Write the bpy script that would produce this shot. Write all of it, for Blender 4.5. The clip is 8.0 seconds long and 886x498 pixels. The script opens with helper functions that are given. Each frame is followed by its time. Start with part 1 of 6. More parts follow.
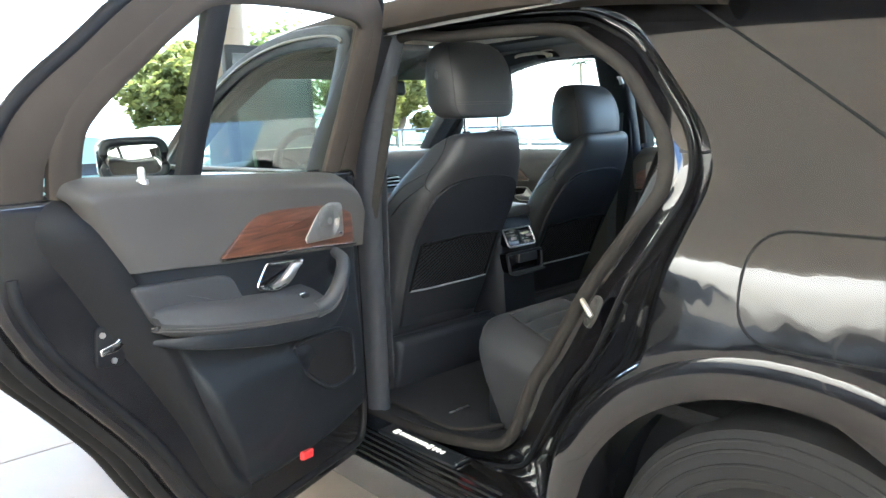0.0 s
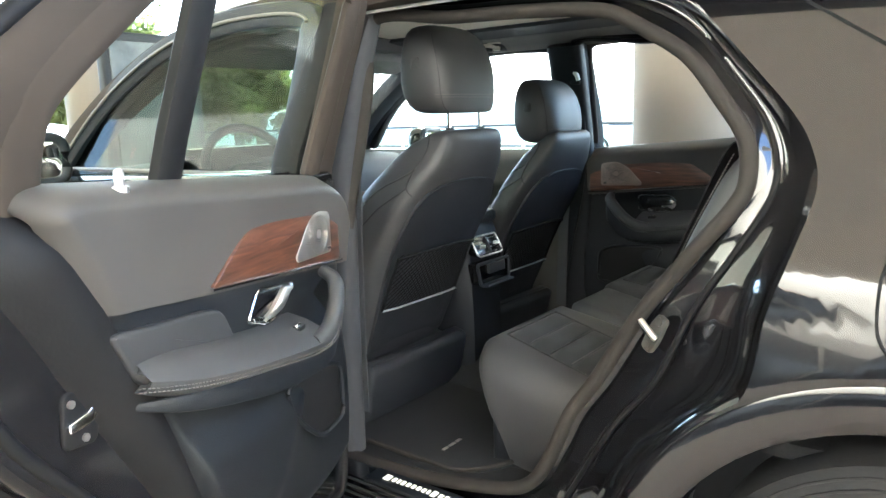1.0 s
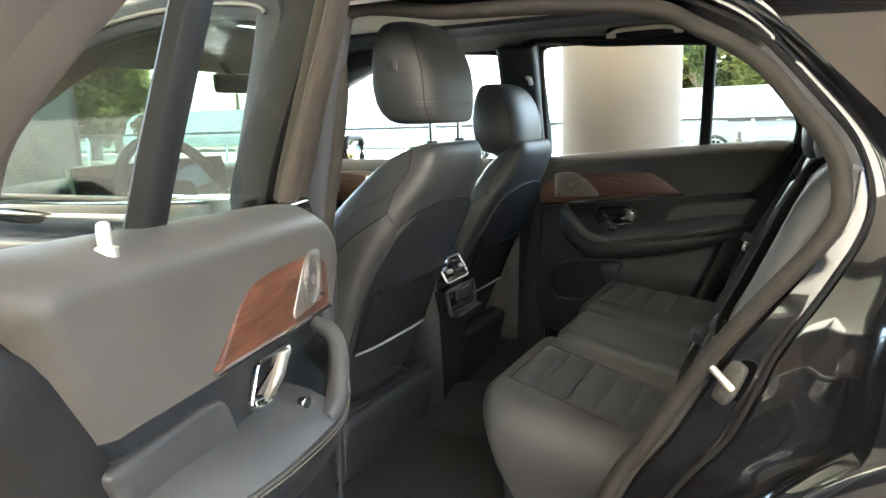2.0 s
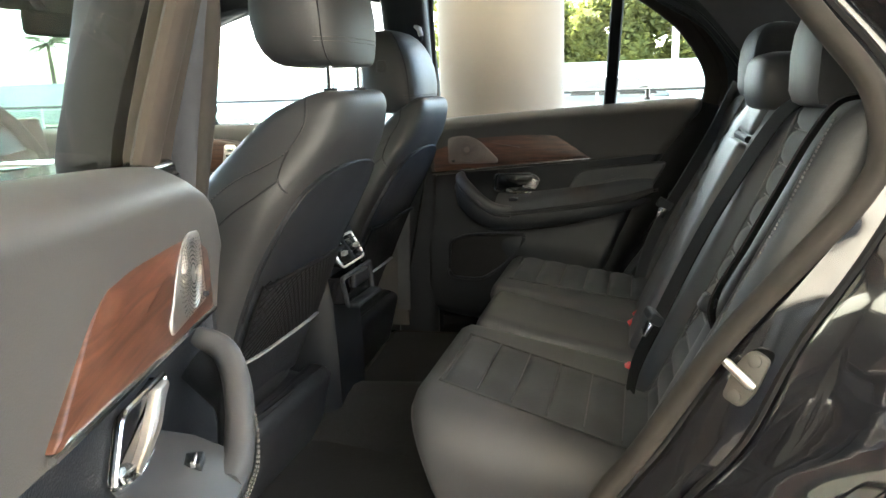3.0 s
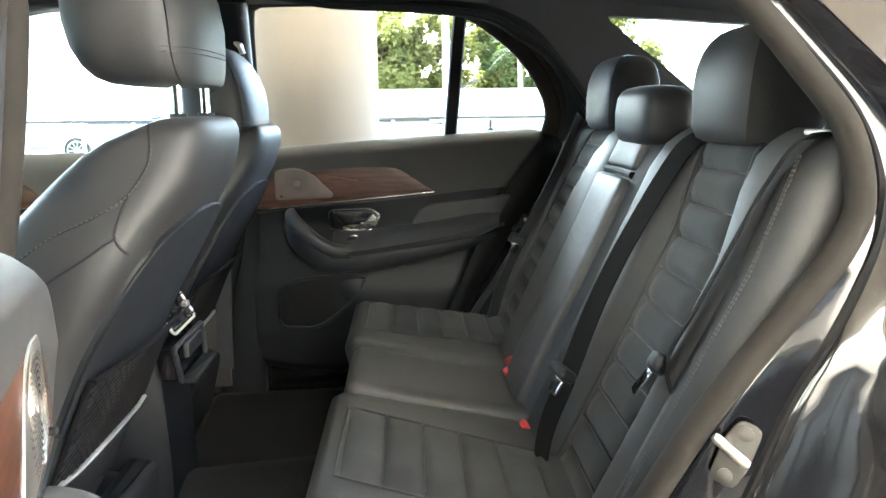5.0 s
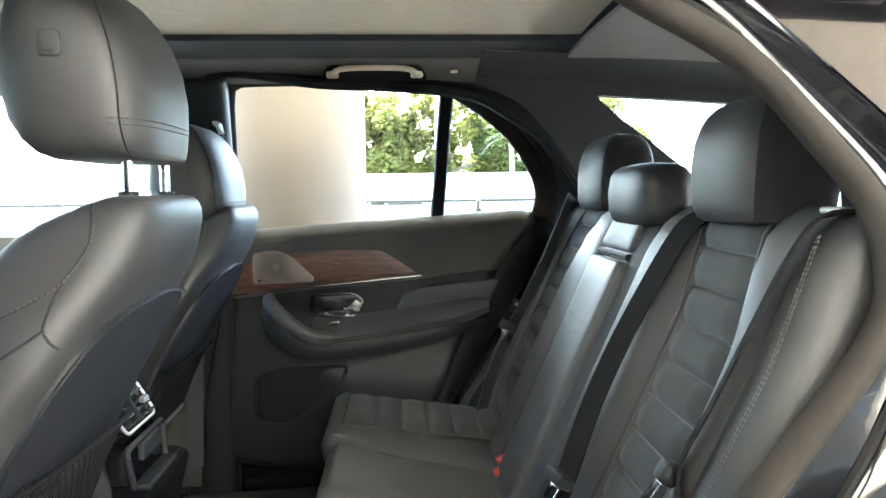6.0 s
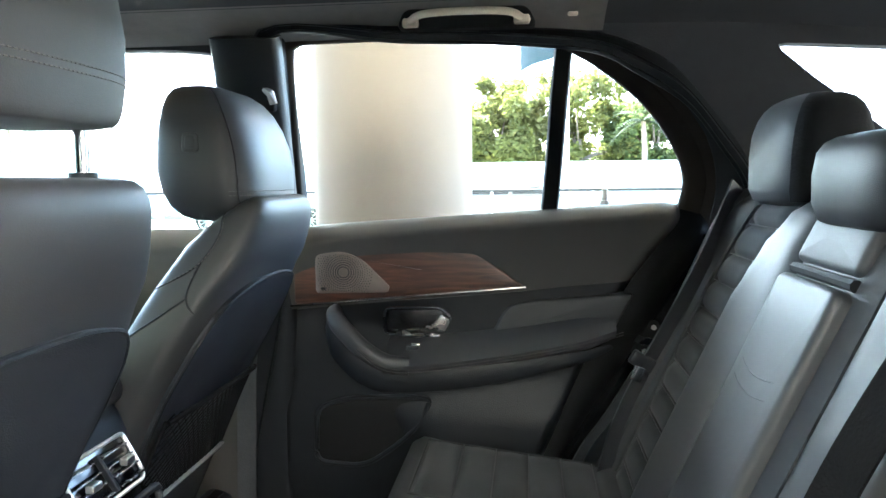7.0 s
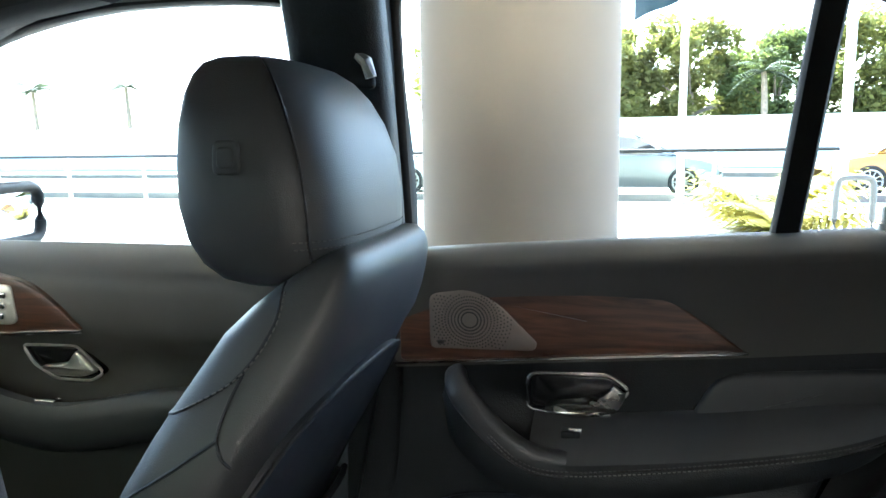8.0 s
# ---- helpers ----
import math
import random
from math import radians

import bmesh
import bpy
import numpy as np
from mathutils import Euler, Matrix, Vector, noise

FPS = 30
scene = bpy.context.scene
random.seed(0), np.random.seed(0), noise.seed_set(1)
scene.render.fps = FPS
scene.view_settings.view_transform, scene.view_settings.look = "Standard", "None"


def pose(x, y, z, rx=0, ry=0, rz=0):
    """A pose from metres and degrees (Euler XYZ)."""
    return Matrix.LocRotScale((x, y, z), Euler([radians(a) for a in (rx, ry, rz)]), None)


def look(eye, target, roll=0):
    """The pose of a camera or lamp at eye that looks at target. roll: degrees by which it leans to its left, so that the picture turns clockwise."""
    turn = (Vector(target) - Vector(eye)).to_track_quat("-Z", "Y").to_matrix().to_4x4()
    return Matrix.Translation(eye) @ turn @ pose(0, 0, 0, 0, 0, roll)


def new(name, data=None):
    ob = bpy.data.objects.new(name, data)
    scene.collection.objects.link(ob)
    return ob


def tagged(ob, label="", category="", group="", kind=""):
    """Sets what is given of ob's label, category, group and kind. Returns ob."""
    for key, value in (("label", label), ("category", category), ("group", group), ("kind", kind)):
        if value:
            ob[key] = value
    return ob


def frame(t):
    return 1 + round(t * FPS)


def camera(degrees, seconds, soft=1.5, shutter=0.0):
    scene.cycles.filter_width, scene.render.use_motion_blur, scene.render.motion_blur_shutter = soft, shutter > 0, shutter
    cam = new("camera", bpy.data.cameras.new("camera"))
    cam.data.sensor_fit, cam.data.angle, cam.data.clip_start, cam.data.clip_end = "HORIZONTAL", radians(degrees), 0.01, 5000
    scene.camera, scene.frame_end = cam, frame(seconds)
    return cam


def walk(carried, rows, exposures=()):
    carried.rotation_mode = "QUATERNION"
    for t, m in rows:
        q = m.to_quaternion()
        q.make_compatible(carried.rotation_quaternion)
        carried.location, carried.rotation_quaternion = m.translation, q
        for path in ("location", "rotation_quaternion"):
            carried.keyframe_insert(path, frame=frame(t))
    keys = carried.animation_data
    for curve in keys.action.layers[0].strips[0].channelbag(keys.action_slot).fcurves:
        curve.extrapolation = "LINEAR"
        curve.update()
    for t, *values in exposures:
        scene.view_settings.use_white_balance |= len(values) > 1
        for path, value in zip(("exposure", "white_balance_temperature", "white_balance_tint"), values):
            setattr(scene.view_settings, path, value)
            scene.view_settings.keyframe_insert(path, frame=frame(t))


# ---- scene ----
cam = camera(62.7, 8.0)
PATH = [
    (0, (1.845, -2.033, 1.329), (0.367, -0.732, 0.983), -2.4),
    (0.5, (1.643, -2.073, 1.332), (0.298, -0.635, 0.984), -2.1),
    (1, (1.382, -2.071, 1.321), (0.181, -0.511, 0.967), -1.9),
    (1.2, (1.29, -2.052, 1.326), (0.141, -0.455, 0.967), -1.7),
    (2.3, (0.899, -1.932, 1.356), (0.086, -0.143, 0.983), -2.2),
    (2.5, (0.851, -1.876, 1.341), (0.103, -0.062, 0.954), -2.1),
    (3, (0.723, -1.726, 1.29), (0.202, 0.155, 0.854), -1.9),
    (3.5, (0.592, -1.651, 1.268), (0.373, 0.282, 0.804), -1.4),
    (4, (0.508, -1.605, 1.272), (0.519, 0.344, 0.824), -1.2),
    (4.2, (0.509, -1.588, 1.28), (0.548, 0.364, 0.849), -1.0),
    (5.3, (0.48, -1.492, 1.302), (0.578, 0.479, 0.977), -0.7),
    (5.5, (0.484, -1.48, 1.304), (0.585, 0.5, 1.038), -0.8),
    (6, (0.511, -1.405, 1.289), (0.622, 0.586, 1.131), -0.7),
    (6.5, (0.601, -1.173, 1.29), (0.601, 0.822, 1.155), -0.7),
    (7, (0.57, -0.919, 1.282), (0.335, 1.058, 1.098), -0.6),
    (7.5, (0.485, -0.679, 1.333), (0.091, 1.265, 1.073), -0.6),
    (8, (0.391, -0.402, 1.363), (-0.106, 1.512, 1.063), -0.9),
]
STOPS = [(0, 4.15, 5500), (1, 4.45, 5700), (2.5, 4.4, 6200), (4, 4.87, 6100), (5.5, 5.05, 5850), (6.5, 5.15, 5750), (7, 4.95, 5600), (7.5, 4.8, 5550), (8, 4.15, 5550)]
walk(cam, [(t, look(eye, target, roll)) for t, eye, target, roll in PATH], [(t, stops + 0.44, kelvin - 300, -3) for t, stops, kelvin in STOPS])

GROUND = -0.01

# ---- light ----
world = bpy.data.worlds.new("sky")
scene.world = world
world.use_nodes = True
wn = world.node_tree.nodes
sky = wn.new("ShaderNodeTexSky")
sky.sky_type = "NISHITA"
sky.sun_disc = False
sky.sun_elevation = radians(52)
sky.sun_rotation = radians(-25)
sky.air_density = 0.6
sky.dust_density = 5.0
wn["Background"].inputs["Strength"].default_value = 0.15
world.node_tree.links.new(sky.outputs[0], wn["Background"].inputs[0])
sun = new("sun", bpy.data.lights.new("sun", "SUN"))
sun.data.energy = 3.2
sun.data.angle = radians(0.6)
sun.data.color = (1.0, 0.95, 0.87)
sun.matrix_world = look((-4.2, 9.0, 12.7), (0, 0, 0))


# ---- materials ----
def material(name, color, rough=0.5, metal=0.0, noise_scale=0.0, vary=0.0, bump=0.0, bump_scale=200.0, coat=0.0, spec=0.5, sheen=0.0):
    m = bpy.data.materials.new(name)
    m.use_nodes = True
    n, l = m.node_tree.nodes, m.node_tree.links
    b = n["Principled BSDF"]
    b.inputs["Base Color"].default_value = (*color, 1)
    b.inputs["Roughness"].default_value = rough
    b.inputs["Metallic"].default_value = metal
    b.inputs["Coat Weight"].default_value = coat
    b.inputs["Coat Roughness"].default_value = 0.03
    b.inputs["Specular IOR Level"].default_value = spec
    b.inputs["Sheen Weight"].default_value = sheen
    co = n.new("ShaderNodeTexCoord")
    if vary:
        t = n.new("ShaderNodeTexNoise")
        t.inputs["Scale"].default_value = noise_scale
        t.inputs["Detail"].default_value = 6
        l.new(co.outputs["Object"], t.inputs["Vector"])
        r = n.new("ShaderNodeMapRange")
        r.inputs["From Min"].default_value, r.inputs["From Max"].default_value = 0.3, 0.7
        r.inputs["To Min"].default_value, r.inputs["To Max"].default_value = 1 - vary, 1 + vary
        l.new(t.outputs["Fac"], r.inputs["Value"])
        mix = n.new("ShaderNodeMix")
        mix.data_type, mix.blend_type = "RGBA", "MULTIPLY"
        mix.inputs["Factor"].default_value = 1.0
        mix.inputs["A"].default_value = (*color, 1)
        l.new(r.outputs["Result"], mix.inputs["B"])
        l.new(mix.outputs["Result"], b.inputs["Base Color"])
        rr = n.new("ShaderNodeMapRange")
        rr.inputs["To Min"].default_value, rr.inputs["To Max"].default_value = max(0.02, rough - 0.12), min(1, rough + 0.12)
        l.new(t.outputs["Fac"], rr.inputs["Value"])
        if rough > 0.2:
            l.new(rr.outputs["Result"], b.inputs["Roughness"])
    if bump:
        t2 = n.new("ShaderNodeTexVoronoi" if bump_scale > 250 else "ShaderNodeTexNoise")
        t2.inputs["Scale"].default_value = bump_scale
        l.new(co.outputs["Object"], t2.inputs["Vector"])
        bp = n.new("ShaderNodeBump")
        bp.inputs["Strength"].default_value = bump
        bp.inputs["Distance"].default_value = 0.002
        l.new(t2.outputs[0], bp.inputs["Height"])
        l.new(bp.outputs["Normal"], b.inputs["Normal"])
    return m


def wood_material():
    m = material("walnut", (0.2, 0.06, 0.03), 0.38, coat=0.15)
    n, l = m.node_tree.nodes, m.node_tree.links
    b = n["Principled BSDF"]
    co = n.new("ShaderNodeTexCoord")
    mp = n.new("ShaderNodeMapping")
    mp.inputs["Scale"].default_value = (5, 5, 60)
    mp.inputs["Rotation"].default_value = (0, radians(8), 0)
    l.new(co.outputs["Object"], mp.inputs["Vector"])
    a = n.new("ShaderNodeTexNoise")
    a.inputs["Scale"].default_value, a.inputs["Detail"].default_value, a.inputs["Distortion"].default_value = 1.3, 9, 1.2
    l.new(mp.outputs[0], a.inputs["Vector"])
    r = n.new("ShaderNodeValToRGB")
    e = r.color_ramp.elements
    e[0].position, e[0].color = 0.3, (0.028, 0.0120, 0.0072, 1)
    e[1].position, e[1].color = 0.72, (0.125, 0.052, 0.029, 1)
    l.new(a.outputs["Fac"], r.inputs["Fac"])
    l.new(r.outputs["Color"], b.inputs["Base Color"])
    bp = n.new("ShaderNodeBump")
    bp.inputs["Strength"].default_value, bp.inputs["Distance"].default_value = 0.15, 0.001
    l.new(a.outputs["Fac"], bp.inputs["Height"])
    l.new(bp.outputs["Normal"], b.inputs["Normal"])
    return m


def glass_material(name, tint):
    """A thin pane: tinted see-through with the gloss of glass growing towards grazing angles."""
    m = bpy.data.materials.new(name)
    m.use_nodes = True
    n, l = m.node_tree.nodes, m.node_tree.links
    n.remove(n["Principled BSDF"])
    tr, gl, lw, mx = (n.new("ShaderNode" + k) for k in ("BsdfTransparent", "BsdfGlossy", "LayerWeight", "MixShader"))
    tr.inputs["Color"].default_value = (*tint, 1)
    gl.inputs["Roughness"].default_value = 0.02
    lw.inputs["Blend"].default_value = 0.5
    pw, ad = n.new("ShaderNodeMath"), n.new("ShaderNodeMath")
    pw.operation, ad.operation = "POWER", "MULTIPLY_ADD"
    pw.inputs[1].default_value = 5.0
    ad.inputs[1].default_value, ad.inputs[2].default_value = 0.4, 0.02
    l.new(lw.outputs["Facing"], pw.inputs[0])
    l.new(pw.outputs[0], ad.inputs[0])
    l.new(ad.outputs[0], mx.inputs[0])
    l.new(tr.outputs[0], mx.inputs[1])
    l.new(gl.outputs[0], mx.inputs[2])
    l.new(mx.outputs[0], n["Material Output"].inputs[0])
    return m


def leaf_material(name, color):
    m = material(name, color, 0.8, vary=0.4, noise_scale=0.5, spec=0.2)
    n, l = m.node_tree.nodes, m.node_tree.links
    b = n["Principled BSDF"]
    tl, mx = n.new("ShaderNodeBsdfTranslucent"), n.new("ShaderNodeMixShader")
    tl.inputs["Color"].default_value = (color[0] * 1.25, color[1] * 1.25, color[2], 1)
    mx.inputs[0].default_value = 0.45
    l.new(b.outputs[0], mx.inputs[1])
    l.new(tl.outputs[0], mx.inputs[2])
    l.new(mx.outputs[0], n["Material Output"].inputs[0])
    return m


def glow_material(name, color, strength):
    m = bpy.data.materials.new(name)
    m.use_nodes = True
    n, l = m.node_tree.nodes, m.node_tree.links
    n.remove(n["Principled BSDF"])
    e = n.new("ShaderNodeEmission")
    e.inputs["Color"].default_value = (*color, 1)
    e.inputs["Strength"].default_value = strength
    l.new(e.outputs[0], n["Material Output"].inputs[0])
    return m


PAINT = material("black_paint", (0.006, 0.006, 0.007), 0.12, coat=1.0, bump=0.002, bump_scale=5)
GLOSS = material("gloss_black_trim", (0.01, 0.01, 0.011), 0.12, vary=0.1, noise_scale=9)
LEATHER = material("black_leather", (0.031, 0.0315, 0.033), 0.52, vary=0.18, noise_scale=5, bump=0.10, bump_scale=750)
LEATHER2 = material("grey_black_leather", (0.042, 0.043, 0.0455), 0.52, vary=0.15, noise_scale=6, bump=0.10, bump_scale=750)
SUEDE = material("dark_microfibre", (0.030, 0.033, 0.036), 0.95, vary=0.22, noise_scale=14, bump=0.22, bump_scale=180, sheen=0.06)
TRIM = material("soft_dark_trim", (0.058, 0.055, 0.0515), 0.58, vary=0.1, noise_scale=7, bump=0.06, bump_scale=620, spec=0.3)
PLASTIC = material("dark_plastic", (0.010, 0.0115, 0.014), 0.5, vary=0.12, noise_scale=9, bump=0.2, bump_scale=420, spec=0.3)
SHELL = material("seat_back_plastic", (0.015, 0.0165, 0.020), 0.55, vary=0.12, noise_scale=8, bump=0.2, bump_scale=520)
CARPET = material("black_carpet", (0.010, 0.011, 0.012), 0.98, vary=0.4, noise_scale=90, bump=0.6, bump_scale=220)
TYRE = material("tyre_rubber", (0.012, 0.012, 0.0125), 0.8, vary=0.2, noise_scale=20, bump=0.3, bump_scale=90)
RUBBER = material("rubber", (0.030, 0.027, 0.024), 0.85, vary=0.15, noise_scale=20, bump=0.15, bump_scale=160, spec=0.15)
BLACKRUBBER = material("black_rubber", (0.009, 0.009, 0.0095), 0.65, vary=0.15, noise_scale=20, bump=0.15, bump_scale=160, spec=0.2)
DARKSUEDE = material("black_microfibre", (0.016, 0.016, 0.017), 0.95, vary=0.25, noise_scale=14, bump=0.3, bump_scale=180, sheen=0.1)
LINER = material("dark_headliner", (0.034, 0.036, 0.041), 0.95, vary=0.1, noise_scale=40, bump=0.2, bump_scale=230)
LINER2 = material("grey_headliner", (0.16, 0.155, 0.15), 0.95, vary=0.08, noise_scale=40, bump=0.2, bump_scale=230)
BLIND = material("cream_roof_blind", (0.62, 0.56, 0.46), 0.9, vary=0.05, noise_scale=30, bump=0.15, bump_scale=230)
CHROME = material("chrome", (0.78, 0.78, 0.78), 0.12, 1.0, vary=0.05, noise_scale=30)
SATIN = material("satin_metal", (0.72, 0.69, 0.65), 0.42, 1.0, vary=0.08, noise_scale=40)
ALLOY = material("wheel_alloy", (0.35, 0.35, 0.36), 0.3, 1.0, vary=0.1, noise_scale=20)
WEBBING = material("belt_webbing", (0.048, 0.051, 0.055), 0.6, vary=0.1, noise_scale=60, bump=0.5, bump_scale=240)
BLACKWEB = material("black_belt_webbing", (0.009, 0.009, 0.0095), 0.9, vary=0.1, noise_scale=60, bump=0.5, bump_scale=240, spec=0.1)
NETTING = material("black_netting", (0.008, 0.008, 0.0085), 0.9, vary=0.2, noise_scale=40, spec=0.1)
RED = material("red_plastic", (0.55, 0.03, 0.03), 0.4, vary=0.08, noise_scale=30)
THREAD = material("grey_thread", (0.085, 0.08, 0.075), 0.7)
WOOD = wood_material()
# The near loudspeaker's metal again, darkened to carry the far door's shade.
SHADEDSPEAKER = material("shaded_speaker_metal", (0.20, 0.17, 0.15), 0.5, 0.7, vary=0.1, noise_scale=40)
CASTMETAL = material("dull_cast_metal", (0.10, 0.096, 0.088), 0.5, 0.7, vary=0.12, noise_scale=60)
PALEPLASTIC = material("pale_grey_plastic", (0.30, 0.31, 0.32), 0.4, vary=0.06, noise_scale=30)
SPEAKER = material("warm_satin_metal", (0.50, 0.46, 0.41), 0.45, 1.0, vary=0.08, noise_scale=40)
TUBEGREY = material("grey_painted_tube", (0.10, 0.10, 0.10), 0.4, vary=0.1, noise_scale=20)
FRAME = material("brown_grey_frame_trim", (0.040, 0.033, 0.027), 0.8, vary=0.1, noise_scale=8, bump=0.06, bump_scale=620, spec=0.15)
STRIP = material("cream_strip", (0.12, 0.11, 0.095), 0.45, vary=0.06, noise_scale=20)
DISH = material("dark_chrome", (0.30, 0.29, 0.28), 0.25, 1.0, vary=0.1, noise_scale=30)
GLASS = glass_material("clear_glass", (0.90, 0.95, 0.91))
TINT = glass_material("tinted_glass", (0.24, 0.31, 0.26))
MIRROR = material("mirror", (0.9, 0.9, 0.9), 0.02, 1.0)
SCREEN = material("display_glass", (0.01, 0.012, 0.016), 0.1, vary=0.1, noise_scale=12)
PICTURE = material("dim_grey_picture", (0.10, 0.105, 0.10), 0.35, vary=0.6, noise_scale=5)
LIT = glow_material("lit_lettering", (1.0, 0.82, 0.62), 0.10)
CREAM = material("cream_plaster", (0.70, 0.62, 0.52), 0.85, vary=0.05, noise_scale=3, bump=0.15, bump_scale=60)
SLATE = material("beige_cladding", (0.40, 0.345, 0.285), 0.7, vary=0.12, noise_scale=2, bump=0.1, bump_scale=30)
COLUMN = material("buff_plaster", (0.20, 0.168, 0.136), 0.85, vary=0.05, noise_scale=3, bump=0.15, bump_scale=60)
WHITE = material("white_paint", (0.8, 0.8, 0.78), 0.7, vary=0.06, noise_scale=2, bump=0.1, bump_scale=40)
TILE = material("floor_tile", (0.23, 0.195, 0.155), 0.5, vary=0.07, noise_scale=4, bump=0.03, bump_scale=30)
PAVING = material("light_paving", (0.19, 0.18, 0.168), 0.85, vary=0.12, noise_scale=1.2, bump=0.3, bump_scale=20)
KERB = material("kerb_stone", (0.13, 0.11, 0.10), 0.9, vary=0.2, noise_scale=3, bump=0.3, bump_scale=30)
GRASS = material("grass_ground", (0.10, 0.13, 0.05), 0.95, vary=0.4, noise_scale=0.6, bump=0.5, bump_scale=12)
LEAF = leaf_material("leaf", (0.105, 0.103, 0.030))
LEAF2 = leaf_material("dark_leaf", (0.072, 0.084, 0.028))
PALM = leaf_material("palm_leaf", (0.016, 0.022, 0.008))
YOUNGPALM = leaf_material("young_palm_leaf", (0.26, 0.23, 0.05))
BARK = material("bark", (0.16, 0.12, 0.09), 0.95, vary=0.3, noise_scale=6, bump=0.6, bump_scale=30)
STEEL = material("steel_tube", (0.5, 0.5, 0.5), 0.35, 1.0, vary=0.08, noise_scale=20)
DARKMETAL = material("dark_metal", (0.009, 0.009, 0.0095), 0.6, vary=0.1, noise_scale=10)


# ---- mesh helpers ----
def thing(name, label, category, base=(0, 0, 0), group="", kind=""):
    e = new(name)
    e.location = base
    e.empty_display_size = 0.1
    return tagged(e, label, category, group, kind)


def solid(name, verts, faces, mat, parent=None, label="", angle=38, flip=False):
    me = bpy.data.meshes.new(name)
    me.from_pydata([tuple(map(float, v)) for v in verts], [], faces)
    bm = bmesh.new()
    bm.from_mesh(me)
    bmesh.ops.remove_doubles(bm, verts=bm.verts, dist=1e-6)
    bmesh.ops.recalc_face_normals(bm, faces=bm.faces)
    if flip:
        bmesh.ops.reverse_faces(bm, faces=bm.faces)
    bm.to_mesh(me)
    bm.free()
    me.materials.append(mat)
    me.shade_smooth()
    me.set_sharp_from_angle(angle=radians(angle))
    ob = new(name, me)
    if parent:
        ob.parent = parent
        root = parent
        while root.parent:
            root = root.parent
        ob.matrix_parent_inverse = Matrix.Translation(-root.location) if parent is root else Matrix()
    if label:
        tagged(ob, label)
    return ob


def curve(pts, n, closed=False):
    """Smooth resampled line through points, evenly in index."""
    p = np.array(pts, float)
    m = len(p)
    out = []
    total = m if closed else m - 1
    for k in range(n):
        s = k * total / (n if closed else n - 1)
        i = min(int(s), total - 1)
        f = s - i
        q = [p[(i + d) % m] if closed else p[min(max(i + d, 0), m - 1)] for d in (-1, 0, 1, 2)]
        out.append(0.5 * (2 * q[1] + (q[2] - q[0]) * f + (2 * q[0] - 5 * q[1] + 4 * q[2] - q[3]) * f * f + (3 * q[1] - q[0] - 3 * q[2] + q[3]) * f ** 3))
    return np.array(out)


def rpoly(pts, r, seg=4):
    """A polygon with rounded corners; r is one radius or one for each corner."""
    p = [np.array(q, float) for q in pts]
    rs = r if isinstance(r, (list, tuple)) else [r] * len(p)
    out = []
    for i, c in enumerate(p):
        a, b = p[i - 1], p[(i + 1) % len(p)]
        ua, ub = a - c, b - c
        la, lb = np.linalg.norm(ua), np.linalg.norm(ub)
        d = min(rs[i], la * 0.48, lb * 0.48)
        s, e = c + ua / la * d, c + ub / lb * d
        for k in range(seg + 1):
            f = k / seg
            out.append((1 - f) ** 2 * s + 2 * f * (1 - f) * c + f * f * e)
    return np.array(out)


def even(pts, n):
    """n places evenly along a closed outline."""
    p = np.array(list(pts) + [pts[0]], float)
    d = np.concatenate([[0], np.cumsum(np.linalg.norm(np.diff(p, axis=0), axis=1))])
    u = np.linspace(0, d[-1], n + 1)[:-1]
    return np.stack([np.interp(u, d, p[:, k]) for k in (0, 1)], 1)


def cast(c, ring, poly):
    """Where the ways from c through the ring's points leave the polygon."""
    out = []
    for x, y in ring:
        dx, dy = x - c[0], y - c[1]
        best = None
        for (ax, ay), (bx, by) in zip(poly, poly[1:] + poly[:1]):
            det = dx * (ay - by) - dy * (ax - bx)
            if abs(det) < 1e-9:
                continue
            t = ((ax - c[0]) * (ay - by) - (ay - c[1]) * (ax - bx)) / det
            u = (dx * (ay - c[1]) - dy * (ax - c[0])) / det
            if t > 0 and -1e-6 <= u <= 1 + 1e-6 and (best is None or t > best):
                best = t
        out.append((c[0] + dx * best, c[1] + dy * best))
    return np.array(out)


def ccw(o):
    x, y = o[:, 0], o[:, 1]
    return o if np.sum(x * np.roll(y, -1) - y * np.roll(x, -1)) > 0 else o[::-1]


def inset(o, d):
    t = np.roll(o, -1, 0) - np.roll(o, 1, 0)
    nrm = np.stack([-t[:, 1], t[:, 0]], 1) / (np.linalg.norm(t, axis=1)[:, None] + 1e-9)
    return o + nrm * d


def loft(rings, closed=True, cap0=True, cap1=True):
    n = len(rings[0])
    v = [tuple(p) for r in rings for p in r]
    f = []
    for k in range(len(rings) - 1):
        for i in range(n if closed else n - 1):
            j = (i + 1) % n
            f.append((k * n + i, k * n + j, (k + 1) * n + j, (k + 1) * n + i))
    if closed and cap0:
        f.append(tuple(range(n)))
    if closed and cap1:
        f.append(tuple(range((len(rings) - 1) * n, len(rings) * n)))
    return v, f


